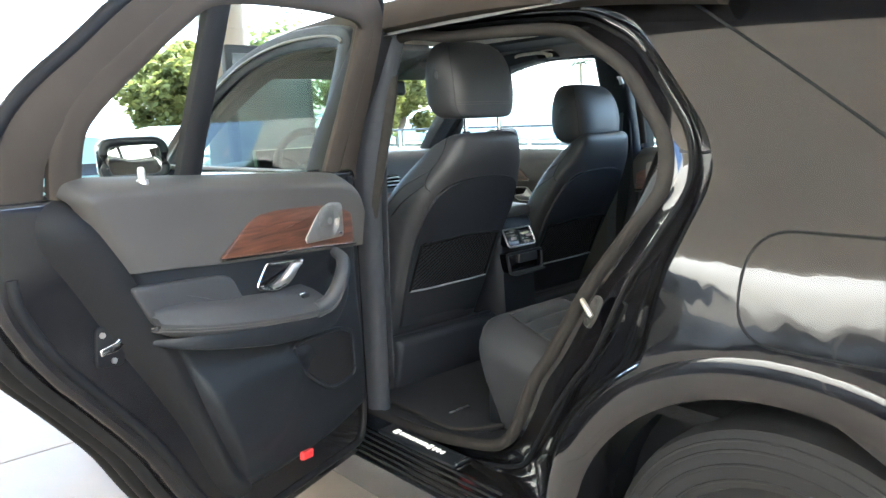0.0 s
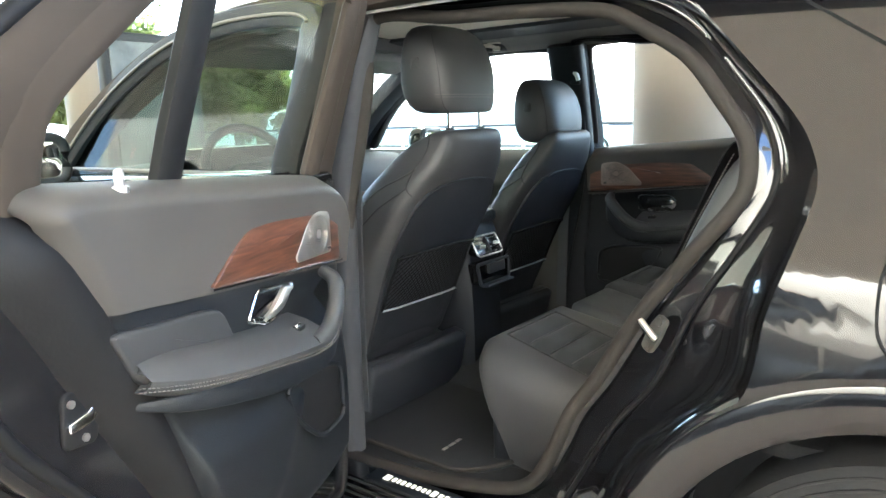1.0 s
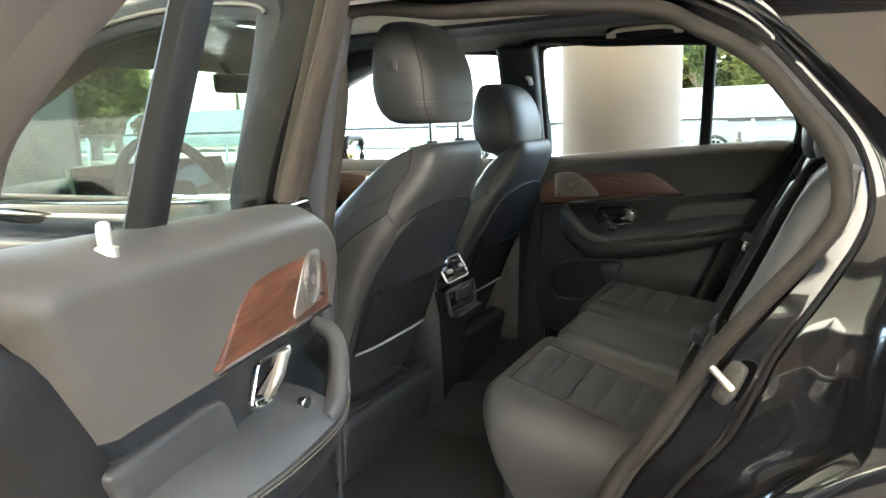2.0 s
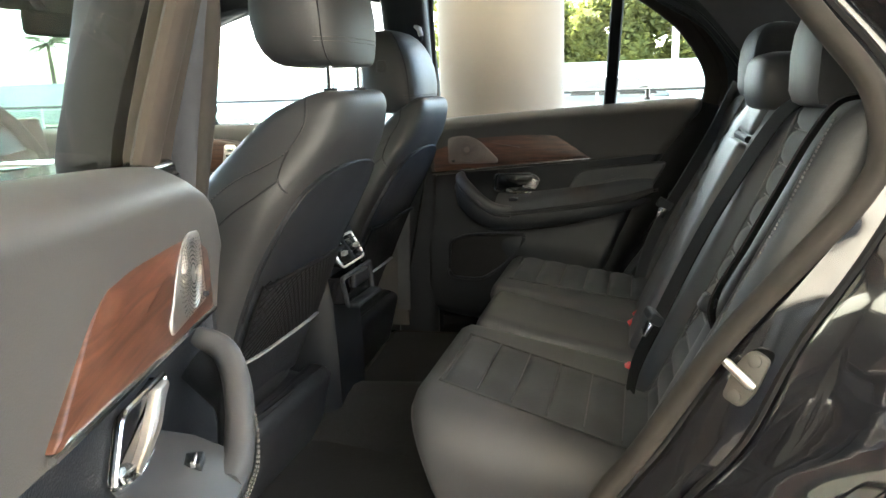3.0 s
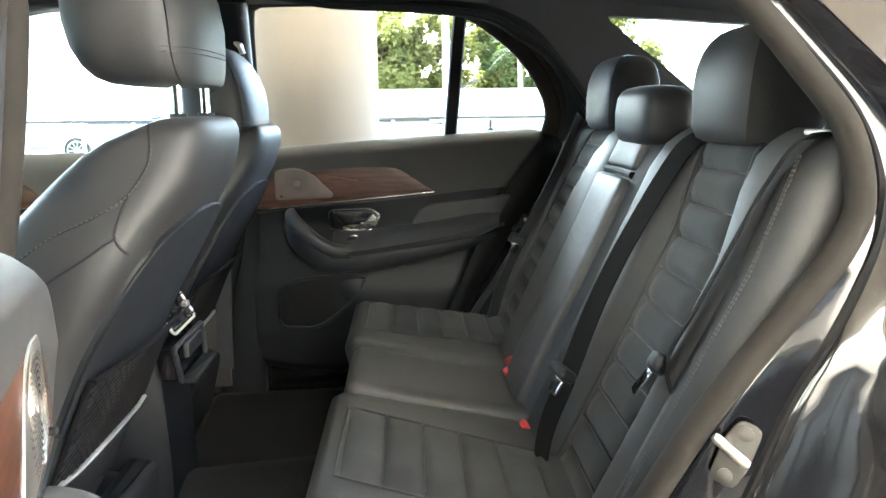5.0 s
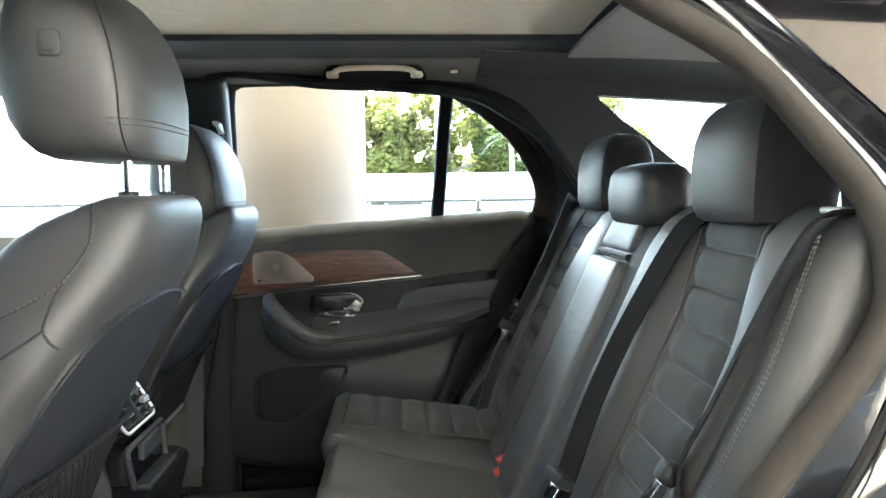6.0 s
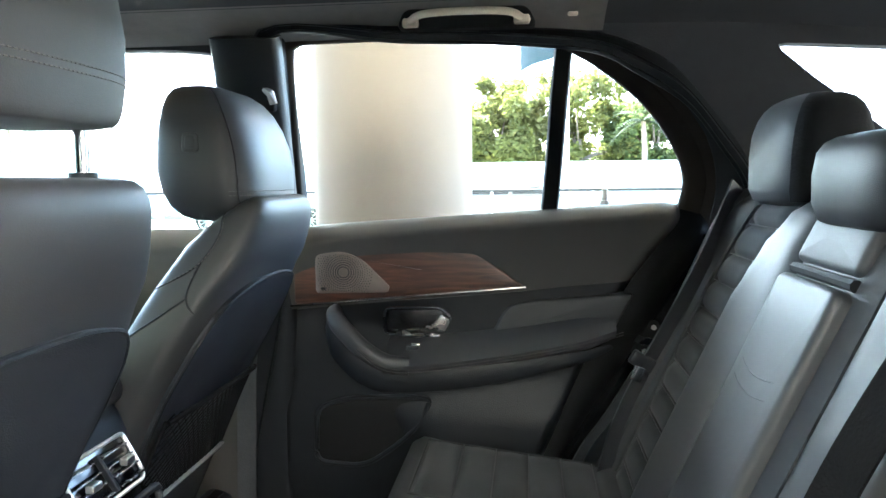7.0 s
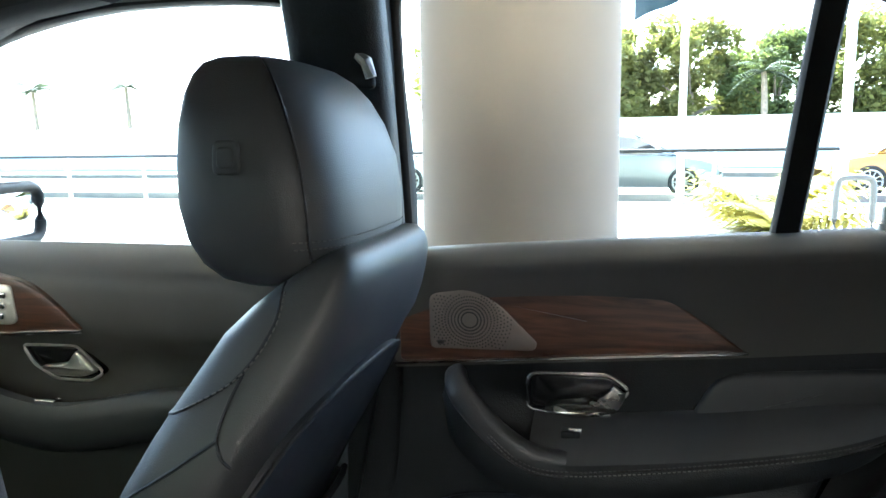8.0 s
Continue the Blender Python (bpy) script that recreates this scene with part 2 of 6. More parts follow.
def pillow(name, outline, place, w0, w1, edge, mat, parent=None, label="", crown=0.0, angle=38, back=True):
    """A panel with the given outline, from depth w0 to w1, with rounded edges and a domed face."""
    o = ccw(np.array(outline, float))
    rows = [(o, w0)]
    sign = 1 if w1 > w0 else -1
    for k in range(4):
        a = k / 3 * math.pi / 2
        rows.append((inset(o, edge * (1 - math.cos(a))), w1 - sign * edge * (1 - math.sin(a))))
    last = rows[-1][0]
    c = last.mean(0)
    if crown:
        for s in (0.8, 0.55, 0.25):
            rows.append((c + (last - c) * s, w1 + crown * (1 - s * s)))
    rings = [[place(p[0], p[1], w) for p in r] for r, w in rows]
    v, f = loft(rings, True, back, True)
    return solid(name, v, f, mat, parent, label, angle)


def tube(name, pts, r, mat, parent=None, label="", closed=False, n=10, r2=None, up=(0, 0, 1), power=2.0, taper=None):
    p = np.array(pts, float)
    m = len(p)
    rings = []
    for i in range(m):
        a = p[(i - 1) % m] if closed or i else p[i]
        b = p[(i + 1) % m] if closed or i < m - 1 else p[i]
        t = (b - a) / (np.linalg.norm(b - a) + 1e-9)
        u = np.array(up, float)
        u = u - t * (u @ t)
        if np.linalg.norm(u) < 1e-3:
            u = np.cross(t, (1, 0.1, 0))
        u /= np.linalg.norm(u)
        s = np.cross(t, u)
        g = taper[i] if taper is not None else 1.0
        ring = []
        for k in range(n):
            c, d = math.cos(2 * math.pi * (k + 0.5) / n), math.sin(2 * math.pi * (k + 0.5) / n)
            c, d = math.copysign(abs(c) ** (2 / power), c), math.copysign(abs(d) ** (2 / power), d)
            ring.append(p[i] + g * (s * c * r + u * d * (r2 or r)))
        rings.append(ring)
    if closed:
        rings.append(rings[0])
    v, f = loft(rings, True, not closed, not closed)
    return solid(name, v, f, mat, parent, label)


def rbox(name, center, size, r, mat, parent=None, label="", turn=(0, 0, 0)):
    """A box with rounded edges, turned by degrees about x, y and z."""
    hx, hy, hz = (s / 2 for s in size)
    m = pose(*center, *turn)
    r = min(r, hx * 0.9, hy * 0.9, hz * 0.9)
    o = rpoly([(-hx, -hy), (hx, -hy), (hx, hy), (-hx, hy)], r, 3)
    rings = []
    for k in range(4):
        a = k / 3 * math.pi / 2
        rings.append([m @ Vector((*p, -hz + r * (1 - math.sin(a)))) for p in inset(ccw(o), r * (1 - math.cos(a)))])
    rings = rings[::-1]
    for k in range(4):
        a = k / 3 * math.pi / 2
        rings.append([m @ Vector((*p, hz - r * (1 - math.sin(a)))) for p in inset(ccw(o), r * (1 - math.cos(a)))])
    v, f = loft(rings)
    return solid(name, v, f, mat, parent, label)


def sheet(name, fn, nu, nv, mat, parent=None, label="", thick=0.0, angle=50):
    """A surface fn(s, t), s and t from 0 to 1; thick: its depth along fn's third number."""
    v, f = [], []
    for w in ((0, 1) if thick else (0,)):
        for i in range(nu):
            for j in range(nv):
                v.append(tuple(fn(i / (nu - 1), j / (nv - 1), w * thick)))
    for w in range(2 if thick else 1):
        b = w * nu * nv
        for i in range(nu - 1):
            for j in range(nv - 1):
                f.append((b + i * nv + j, b + (i + 1) * nv + j, b + (i + 1) * nv + j + 1, b + i * nv + j + 1))
    if thick:
        b = nu * nv
        rim = [i * nv for i in range(nu)] + [(nu - 1) * nv + j for j in range(1, nv)] + [i * nv + nv - 1 for i in range(nu - 2, -1, -1)] + list(range(nv - 2, 0, -1))
        for k in range(len(rim)):
            c, d = rim[k], rim[(k + 1) % len(rim)]
            f.append((c, d, d + b, c + b))
    return solid(name, v, f, mat, parent, label, angle)


def super_ring(cx, cy, hx, hy, z, n=28, power=3.2, shift=0.0):
    out = []
    for k in range(n):
        a = 2 * math.pi * (k + 0.5) / n
        c, s = math.cos(a), math.sin(a)
        out.append((cx + math.copysign(abs(c) ** (2 / power), c) * hx, cy + math.copysign(abs(s) ** (2 / power), s) * hy, z))
    return out


def stitches(name, pts, parent, step=0.006, r=0.0011, mat=None):
    """A row of short threads along a line, as one mesh."""
    p = np.array(pts, float)
    d = np.r_[0, np.cumsum(np.linalg.norm(np.diff(p, axis=0), axis=1))]
    v, f = [], []
    k = 0.0
    while k + step * 0.6 < d[-1]:
        a = np.array([np.interp(k, d, p[:, i]) for i in range(3)])
        b = np.array([np.interp(k + step * 0.6, d, p[:, i]) for i in range(3)])
        t = (b - a) / np.linalg.norm(b - a)
        u = np.cross(t, (0.3, 0.2, 0.93))
        u /= np.linalg.norm(u)
        w = np.cross(t, u)
        n0 = len(v)
        for e in (a, b):
            v += [e + r * u, e + r * w, e - r * u, e - r * w]
        f += [tuple(n0 + i for i in q) for q in ((0, 1, 5, 4), (1, 2, 6, 5), (2, 3, 7, 6), (3, 0, 4, 7), (3, 2, 1, 0), (4, 5, 6, 7))]
        k += step
    return solid(name, v, f, mat or THREAD, parent)


# ---- surroundings: ground, canopy, column ----
def flat(name, x0, x1, y0, y1, z, mat, parent=None, label="", depth=0.1):
    v = [(x, y, w) for w in (z, z - depth) for x, y in ((x0, y0), (x1, y0), (x1, y1), (x0, y1))]
    return solid(name, v, [(0, 1, 2, 3), (7, 6, 5, 4), (0, 4, 5, 1), (1, 5, 6, 2), (2, 6, 7, 3), (3, 7, 4, 0)], mat, parent, label)


ground = flat("ground", -600, 600, -600, 600, GROUND - 0.03, GRASS)
tagged(ground, "dry grassy ground reaching to the horizon", "ground", kind="structure")
pavement = flat("pavement", -60, 60, -12, 15.6, GROUND - 0.012, PAVING)
tagged(pavement, "light sunlit forecourt paving round the canopy", "pavement", kind="structure")
road = flat("road", -200, 200, 15.95, 25.0, GROUND - 0.02, PAVING)
tagged(road, "wide bright concrete road beyond the forecourt", "road", kind="structure")
for y in (15.6, 25.0):
    kerb = flat("kerb", -80, 80, y, y + 0.35, GROUND + 0.14, KERB, depth=0.2)
    tagged(kerb, "low grey concrete kerb along the road", "kerb", kind="structure")

# Out of view; stops short of the south wall so sun washes down it.
canopy = flat("ceiling", -7.6, 4.3, -6.3, 8.5, 4.6, CREAM, depth=-0.4)
tagged(canopy, "cream plastered canopy soffit over the showroom floor", "ceiling", kind="structure")
porch = flat("ceiling", -16, -7.6, -6.3, -2.0, 4.6, CREAM, depth=-0.4)
tagged(porch, "cream plastered canopy soffit continuing along the wall", "ceiling", kind="structure")
# Unseen wall, added as a sunlit beige reflector for paint and cabin.
wall_back = flat("bounce_wall_south", -16, 7, -8.3, -8.0, 8.6, SLATE, depth=8.7)
tagged(wall_back, "unseen beige wall added for bounce light and paint reflections", "wall", kind="structure")

def column(x, y, r, label):
    t = thing("column", label, "column", (x, y, GROUND), "showroom columns")
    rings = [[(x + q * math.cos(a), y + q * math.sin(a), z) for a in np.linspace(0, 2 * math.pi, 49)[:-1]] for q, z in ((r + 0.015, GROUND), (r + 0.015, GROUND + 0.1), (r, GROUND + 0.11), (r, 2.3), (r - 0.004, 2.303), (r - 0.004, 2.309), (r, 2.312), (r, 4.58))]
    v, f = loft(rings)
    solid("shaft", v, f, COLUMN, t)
    return t


wall_side = flat("wall_east", 7.0, 7.3, -8.3, 0.5, 5.0, CREAM, depth=5.1)
tagged(wall_side, "cream plastered showroom wall", "wall", kind="structure")
# Unseen dark panes, added to darken reflections low on the flank.
for k in range(6):
    pane = flat("window_%d" % (k + 1), -15.6 + 3.75 * k, -11.95 + 3.75 * k, -8.0, -7.96, 2.4, SCREEN, depth=2.38)
    tagged(pane, "unseen dark pane added for the car's flank to reflect", "window", kind="structure")
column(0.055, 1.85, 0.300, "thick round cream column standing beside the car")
column(-5.2, 1.35, 0.22, "round cream column further along the forecourt")


# ---- car: outer body ----
PZ = [0.2, 0.35, 0.6, 0.90, 0.985, 1.005, 1.022, 1.08, 1.13, 1.17, 1.23, 1.30, 1.42, 1.6, 1.68, 1.72, 1.75]
PY = [0.80, 0.825, 0.836, 0.823, 0.815, 0.812, 0.815, 0.789, 0.764, 0.738, 0.697, 0.664, 0.620, 0.558, 0.525, 0.49, 0.38]
ARCH = (1.345, 0.375)


def body_y(x, z, wide=0.0):
    s = sum(np.interp(z + d, PZ, PY) for d in (-0.012, -0.006, 0, 0.006, 0.012)) / 5 + wide
    r = math.hypot(x - ARCH[0], z - ARCH[1])
    flare = 0.02 * max(0.0, 1 - abs(r - 0.54) / 0.12)
    back = 0.12 * max(0.0, x - 1.7) ** 2
    return s + flare - back


SEAL = [(0.03, 1.585), (0.29, 1.567), (0.505, 1.557), (0.695, 1.537), (0.79, 1.492), (0.888, 1.43), (0.960, 1.345), (1.012, 1.27), (1.024, 1.19), (1.002, 1.135), (0.935, 1.05), (0.840, 0.925), (0.740, 0.76), (0.68, 0.67), (0.63, 0.555), (0.58, 0.48), (0.495, 0.44), (0.253, 0.40), (0.02, 0.39), (-0.06, 0.40), (-0.085, 0.48), (-0.08, 0.63), (0.0, 1.0), (0.025, 1.2), (0.035, 1.4)]
EDGE = [(-0.02, 1.62), (0.29, 1.625), (0.505, 1.617), (0.70, 1.598), (0.80, 1.572), (0.867, 1.540), (0.945, 1.462), (1.02, 1.382), (1.085, 1.310), (1.122, 1.252), (1.141, 1.18), (1.117, 1.07), (1.09, 0.974), (1.067, 0.842), (0.98, 0.74), (0.90, 0.66), (0.85, 0.56), (0.80, 0.42), (0.62, 0.34), (0.30, 0.31), (0.0, 0.30), (-0.09, 0.31), (-0.135, 0.48), (-0.13, 0.63), (-0.07, 1.0), (-0.04, 1.2), (-0.03, 1.4)]
OUTER = [(-0.06, 1.73), (0.27, 1.735), (0.5, 1.735), (0.85, 1.73), (1.2, 1.71), (1.6, 1.66), (2.0, 1.56), (2.25, 1.42), (2.32, 1.2), (2.3, 0.92)]
OUTER += [(ARCH[0] + 0.53 * math.cos(radians(a)), ARCH[1] + 0.53 * math.sin(radians(a))) for a in (25, 70, 112, 138, 160)]


def seal_y(z):
    return float(np.interp(z, [0.3, 1.1, 1.55, 1.65], [0.72, 0.70, 0.595, 0.555]))


def build_body():
    body = thing("car_body", "glossy black estate car body with its rear door opening uncovered", "car body", (0.6, 0, GROUND))
    for side in (-1, 1):
        near = side < 0
        wide = 0.0 if near else 0.13
        s = curve(SEAL, 150, True)
        e = curve(EDGE, 150, True)
        # door jamb from the rubber seal out to the body skin: a dark inner channel, then the painted face
        steps = ((0.0, -0.02), (0.0, 0.02), (0.09, 0.02), (0.13, 0.12), (0.30, 0.20), (0.37, 0.34), (0.42, 0.33), (0.46, 0.42), (0.60, 0.46), (0.72, 0.58), (0.88, 0.68), (0.96, 0.9), (1.0, 1.0))

        def jamb_ring(f, g):
            ring = []
            for p, q in zip(s, e):
                xz = p + (q - p) * f
                y0, y1 = seal_y(p[1]), body_y(q[0], q[1], wide) - 0.004
                ring.append((xz[0], side * (y0 + (y1 - y0) * g - 0.03 * math.sin(math.pi * f)), xz[1]))
            return ring
        rings = [jamb_ring(*st) for st in steps]
        v, f = loft(rings[6:], True, False, False)
        jamb = solid("door_jamb", v, f, PAINT if near else PLASTIC, body, angle=60)
        v, f = loft(rings[:7], True, False, False)
        solid("jamb_channel", v, f, PAINT if near else PLASTIC, jamb, "glossy black inner channel", 60)
        if near:
            tube("channel_lip", jamb_ring(0.395, 0.335), 0.006, BLACKRUBBER, jamb, "thin rubber lip", True, 6)
        if near:
            tube("door_seal", [(p[0], side * (seal_y(p[1]) + 0.004), p[1]) for p in inset(ccw(s), 0.006)], 0.016, RUBBER, body, "grey-black rubber door seal", True, 12, 0.020, (0, 1, 0))
        # rear quarter skin; the far side is a plain panel round its window
        if not near:
            hole = curve(rpoly([(1.055, 1.56), (1.92, 1.51), (1.98, 1.13), (1.60, 1.14)], [0.03, 0.05, 0.06, 0.06], 8), 72, True)
            rim = curve(rpoly([(0.99, 1.66), (2.3, 1.62), (2.3, 0.55), (1.20, 0.95)], 0.01, 8), 72, True)
            rings = [[(p[0], body_y(p[0], p[1], wide), p[1]) for p in hole + (rim - hole) * t] for t in np.linspace(0, 1, 9)]
            v, f = loft(rings, True, False, False)
            solid("quarter_panel", v, f, PAINT, body, angle=70)
            pane = solid("quarter_glass", [(p[0], body_y(p[0], p[1], wide) - 0.02, p[1]) for p in hole], [tuple(range(72))], GLASS, body, "clear rear quarter glass")
            pane.visible_shadow = False
        a = curve(EDGE[:17], 90)
        b = curve(OUTER, 90)
        v, f = [], []
        m = 30
        for i in range(90):
            for j in range(m):
                t = j / (m - 1)
                xz = a[i] + (b[i] - a[i]) * t
                v.append((xz[0], side * body_y(*xz), xz[1]))
        for i in range(89):
            for j in range(m - 1):
                f.append((i * m + j, (i + 1) * m + j, (i + 1) * m + j + 1, i * m + j + 1))
        if near:
            solid("quarter_panel", v, f, PAINT, body, angle=70)
        # wheel arch flare
        ring = []
        for k in range(41):
            t = radians(-8 + 196 * k / 40)
            row = []
            for r, dy in ((0.552, -0.012), (0.54, 0.012), (0.525, 0.02), (0.47, 0.024), (0.452, 0.016), (0.445, -0.02), (0.445, -0.12)):
                x, z = ARCH[0] + r * math.cos(t), ARCH[1] + r * math.sin(t)
                row.append((x, side * (float(np.interp(max(z, 0.36), PZ, PY)) + wide + dy), z))
            ring.append(row)
        v, f = loft(ring, False)
        solid("wheel_arch_flare", v, f, PAINT, body, angle=45)
        # wheelhouse liner
        ring = []
        for k in range(25):
            t = radians(-15 + 210 * k / 24)
            ring.append([(ARCH[0] + r * math.cos(t), side * y, ARCH[1] + r * math.sin(t)) for r, y in ((0.447, 0.80 + wide), (0.45, 0.62), (0.2, 0.6))])
        v, f = loft(ring, False)
        solid("wheelhouse", v, f, PLASTIC, body)
        # wheel
        wheel = solid("wheel", *loft([[(ARCH[0] + r * math.cos(t), side * (y + wide - 0.10), ARCH[1] + r * math.sin(t)) for t in np.linspace(0, 2 * math.pi, 65)[:-1]] for r, y in ((0.28, 0.66), (0.355, 0.66), (0.382, 0.69), (0.385, 0.74), (0.385, 0.85), (0.378, 0.885), (0.35, 0.905), (0.30, 0.905), (0.27, 0.895), (0.26, 0.86))]), TYRE, body, "black tyre on a dark alloy wheel")
        for r, y in ((0.362, 0.897), (0.345, 0.9055), (0.318, 0.9065), (0.288, 0.903)):
            tube("sidewall_rib", [(ARCH[0] + r * math.cos(t), side * (y + wide - 0.10), ARCH[1] + r * math.sin(t)) for t in np.linspace(0, 2 * math.pi, 49)[:-1]], 0.0035, TYRE, wheel, "", True, 6)
        for k in range(5):
            t0 = 2 * math.pi * k / 5
            pts = [(ARCH[0] + r * math.cos(t0), side * (y + wide - 0.10), ARCH[1] + r * math.sin(t0)) for r, y in ((0.03, 0.885), (0.14, 0.88), (0.27, 0.885))]
            tube("spoke", pts, 0.03, ALLOY, wheel, "", False, 8, 0.018, (0, 1, 0))
        # sill below the doors
        prof = [(0.60, 0.385), (0.72, 0.388), (0.76, 0.41), (0.822, 0.408), (0.84, 0.37), (0.86, 0.34), (0.875, 0.29), (0.86, 0.22), (0.80, 0.19), (0.60, 0.20)]
        v, f = loft([[(x, side * y, z) for y, z in prof] for x in np.linspace(-1.15, 0.86, 24)])
        solid("sill", v, f, PAINT, body, angle=30)
        for k in range(5):
            tube("sill_rib", [(-1.0, side * (0.828 + 0.008 * k), 0.402 - 0.014 * k), (0.66, side * (0.828 + 0.008 * k), 0.402 - 0.014 * k)], 0.004, BLACKRUBBER, body, "", False, 6)
        # windscreen pillar and roof rail
        lift = 0.0 if near else 0.035
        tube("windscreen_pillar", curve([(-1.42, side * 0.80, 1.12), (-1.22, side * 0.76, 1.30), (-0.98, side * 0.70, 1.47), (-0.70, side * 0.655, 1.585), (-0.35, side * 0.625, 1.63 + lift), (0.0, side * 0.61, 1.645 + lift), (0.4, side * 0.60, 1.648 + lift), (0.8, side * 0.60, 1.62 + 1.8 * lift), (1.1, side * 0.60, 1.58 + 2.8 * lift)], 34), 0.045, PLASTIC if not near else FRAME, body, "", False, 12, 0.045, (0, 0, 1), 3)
        tube("pillar_lining", curve([(-1.40, side * 0.745, 1.16), (-1.2, side * 0.70, 1.33), (-0.97, side * 0.645, 1.475), (-0.74, side * 0.60, 1.575), (-0.40, side * 0.585, 1.622)], 20), 0.055, LINER, body, "dark cloth windscreen pillar lining", False, 12, 0.045, (0, 0, 1), 3)
        # centre pillar, outside and inside
        low_y = 0.70 if near else 0.745
        tube("centre_pillar", curve([(-0.06, side * 0.84, 0.45), (-0.06, side * 0.85, 0.9), (-0.035, side * 0.83, 1.2), (-0.02, side * 0.73, 1.42), (-0.01, side * 0.64, 1.60)], 16), 0.055, BLACKRUBBER, body, "", False, 12, 0.05, (0, 1, 0), 4)
        # One trim on both sides; the far one is darker to hold its shade.
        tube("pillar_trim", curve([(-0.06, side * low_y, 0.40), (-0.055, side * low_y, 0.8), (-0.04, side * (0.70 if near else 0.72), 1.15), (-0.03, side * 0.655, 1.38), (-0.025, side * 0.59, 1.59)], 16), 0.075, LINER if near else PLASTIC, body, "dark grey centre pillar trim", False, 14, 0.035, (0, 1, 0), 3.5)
        if not near:
            rbox("pillar_foot", (-0.17, 0.765, 0.62), (0.30, 0.05, 0.50), 0.02, PLASTIC, body, "dark plastic foot of the centre pillar")
        # third side window behind the door
        def skin(x, z, off=0.0):
            return (x, side * (body_y(x, z) + off), z)
        if near:
            line = curve([(0.93, 1.605), (1.04, 1.535), (1.26, 1.387), (1.415, 1.28), (1.60, 1.15)], 24)
            tube("panel_gap", [skin(*p, -0.0005) for p in line], 0.0035, BLACKRUBBER, body, "", False, 6)
            flap = rpoly([(1.250, 0.925), (1.250, 1.118), (1.56, 1.118), (1.56, 0.925)], 0.080, 8)
            tube("fuel_flap_gap", [skin(p[0], p[1], -0.0005) for p in flap], 0.003, BLACKRUBBER, body, "", True, 6)
    # roof skin and rear end
    sheet("roof", lambda s, t, w: (-0.75 + 2.85 * s, -0.60 + 1.2 * t, 1.69 + 0.055 * (1 - (2 * t - 1) ** 2) - 0.12 * max(0, s - 0.55) ** 1.5 - 0.10 * max(0, 0.2 - s) ** 1.2 - w), 30, 16, PAINT, body, "", 0.02)
    sheet("tailgate", lambda s, t, w: (2.30 + 0.02 * (1 - (2 * t - 1) ** 2) - w, -0.86 + 1.72 * t, 0.3 + 0.8 * s), 6, 10, PAINT, body, "", 0.05)
    sheet("floor_pan", lambda s, t, w: (-1.3 + 3.6 * s, -0.73 + 1.46 * t, 0.37 - w), 3, 3, PLASTIC, body, "", 0.04)
    rbox("underbody", (0.6, 0, 0.24), (3.2, 1.3, 0.12), 0.03, PLASTIC, body)
    # bonnet and bulkhead
    sheet("bonnet", lambda s, t, w: (-1.5 - 1.05 * s, -0.85 + 1.7 * t, 1.14 - 0.10 * s * s - 0.10 * (2 * t - 1) ** 2 - w), 12, 12, PAINT, body, "", 0.03)
    for side in (-1, 1):
        sheet("front_wing", lambda s, t, w: (-1.32 - 1.25 * s, side * (0.93 - 0.10 * s * s + 0.02 * math.sin(math.pi * t) - w), 0.55 + 0.52 * t), 12, 8, PAINT, body, "", 0.03)
        ax = -1.64
        fw = solid("wheel", *loft([[(ax + r * math.cos(t), side * y, 0.375 + r * math.sin(t)) for t in np.linspace(0, 2 * math.pi, 49)[:-1]] for r, y in ((0.28, 0.66), (0.375, 0.66), (0.39, 0.70), (0.39, 0.88), (0.36, 0.91), (0.28, 0.90), (0.26, 0.86))]), TYRE, body, "black tyre on a dark alloy wheel")
        for k in range(5):
            t0 = 2 * math.pi * k / 5
            tube("spoke", [(ax + r * math.cos(t0), side * y, 0.375 + r * math.sin(t0)) for r, y in ((0.03, 0.89), (0.14, 0.885), (0.27, 0.89))], 0.03, ALLOY, fw, "", False, 8, 0.018, (0, 1, 0))
    rbox("front_end", (-2.45, 0, 0.62), (0.25, 1.6, 0.65), 0.08, PAINT, body)
    rbox("bulkhead", (-1.5, 0, 0.75), (0.06, 1.4, 0.75), 0.02, PLASTIC, body)
    # lit sill plate
    plate = rbox("sill_plate", (0.31, -0.795, 0.412), (0.34, 0.06, 0.012), 0.004, PLASTIC, body, "dark sill plate with lit lettering bars", (4, 0, 0))
    rbox("plate_edge", (0.476, -0.79, 0.416), (0.012, 0.055, 0.008), 0.002, CHROME, plate)
    widths = (0.026, 0.014, 0.010, 0.013, 0.014, 0.013, 0.014, 0.013, 0.010, 0.020, 0.014, 0.014, 0.013)
    x = 0.185
    for w in widths:
        rbox("letter_bar", (x + w / 2, -0.796, 0.4195), (w * 0.72, 0.015 if w < 0.019 else 0.022, 0.002), 0.0008, LIT, plate, "", (4, 0, 0))
        x += w + 0.003
    # striker on the jamb
    u, n = Vector((0.42, 0.05, 0.90)).normalized(), Vector((-0.50, -0.85, 0.15))
    n = (n - u * n.dot(u)).normalized()
    w = u.cross(n)
    S = lambda a, b, c: np.array(Vector((0.868, -0.728, 0.890)) + w * a + u * b + n * c)
    st = pillow("striker", rpoly([(-0.016, -0.040), (0.014, -0.040), (0.020, -0.01), (0.016, 0.040), (-0.012, 0.040), (-0.020, 0.01)], 0.010, 4), S, -0.004, 0.005, 0.002, CASTMETAL, body, "steel door striker with two bolts")
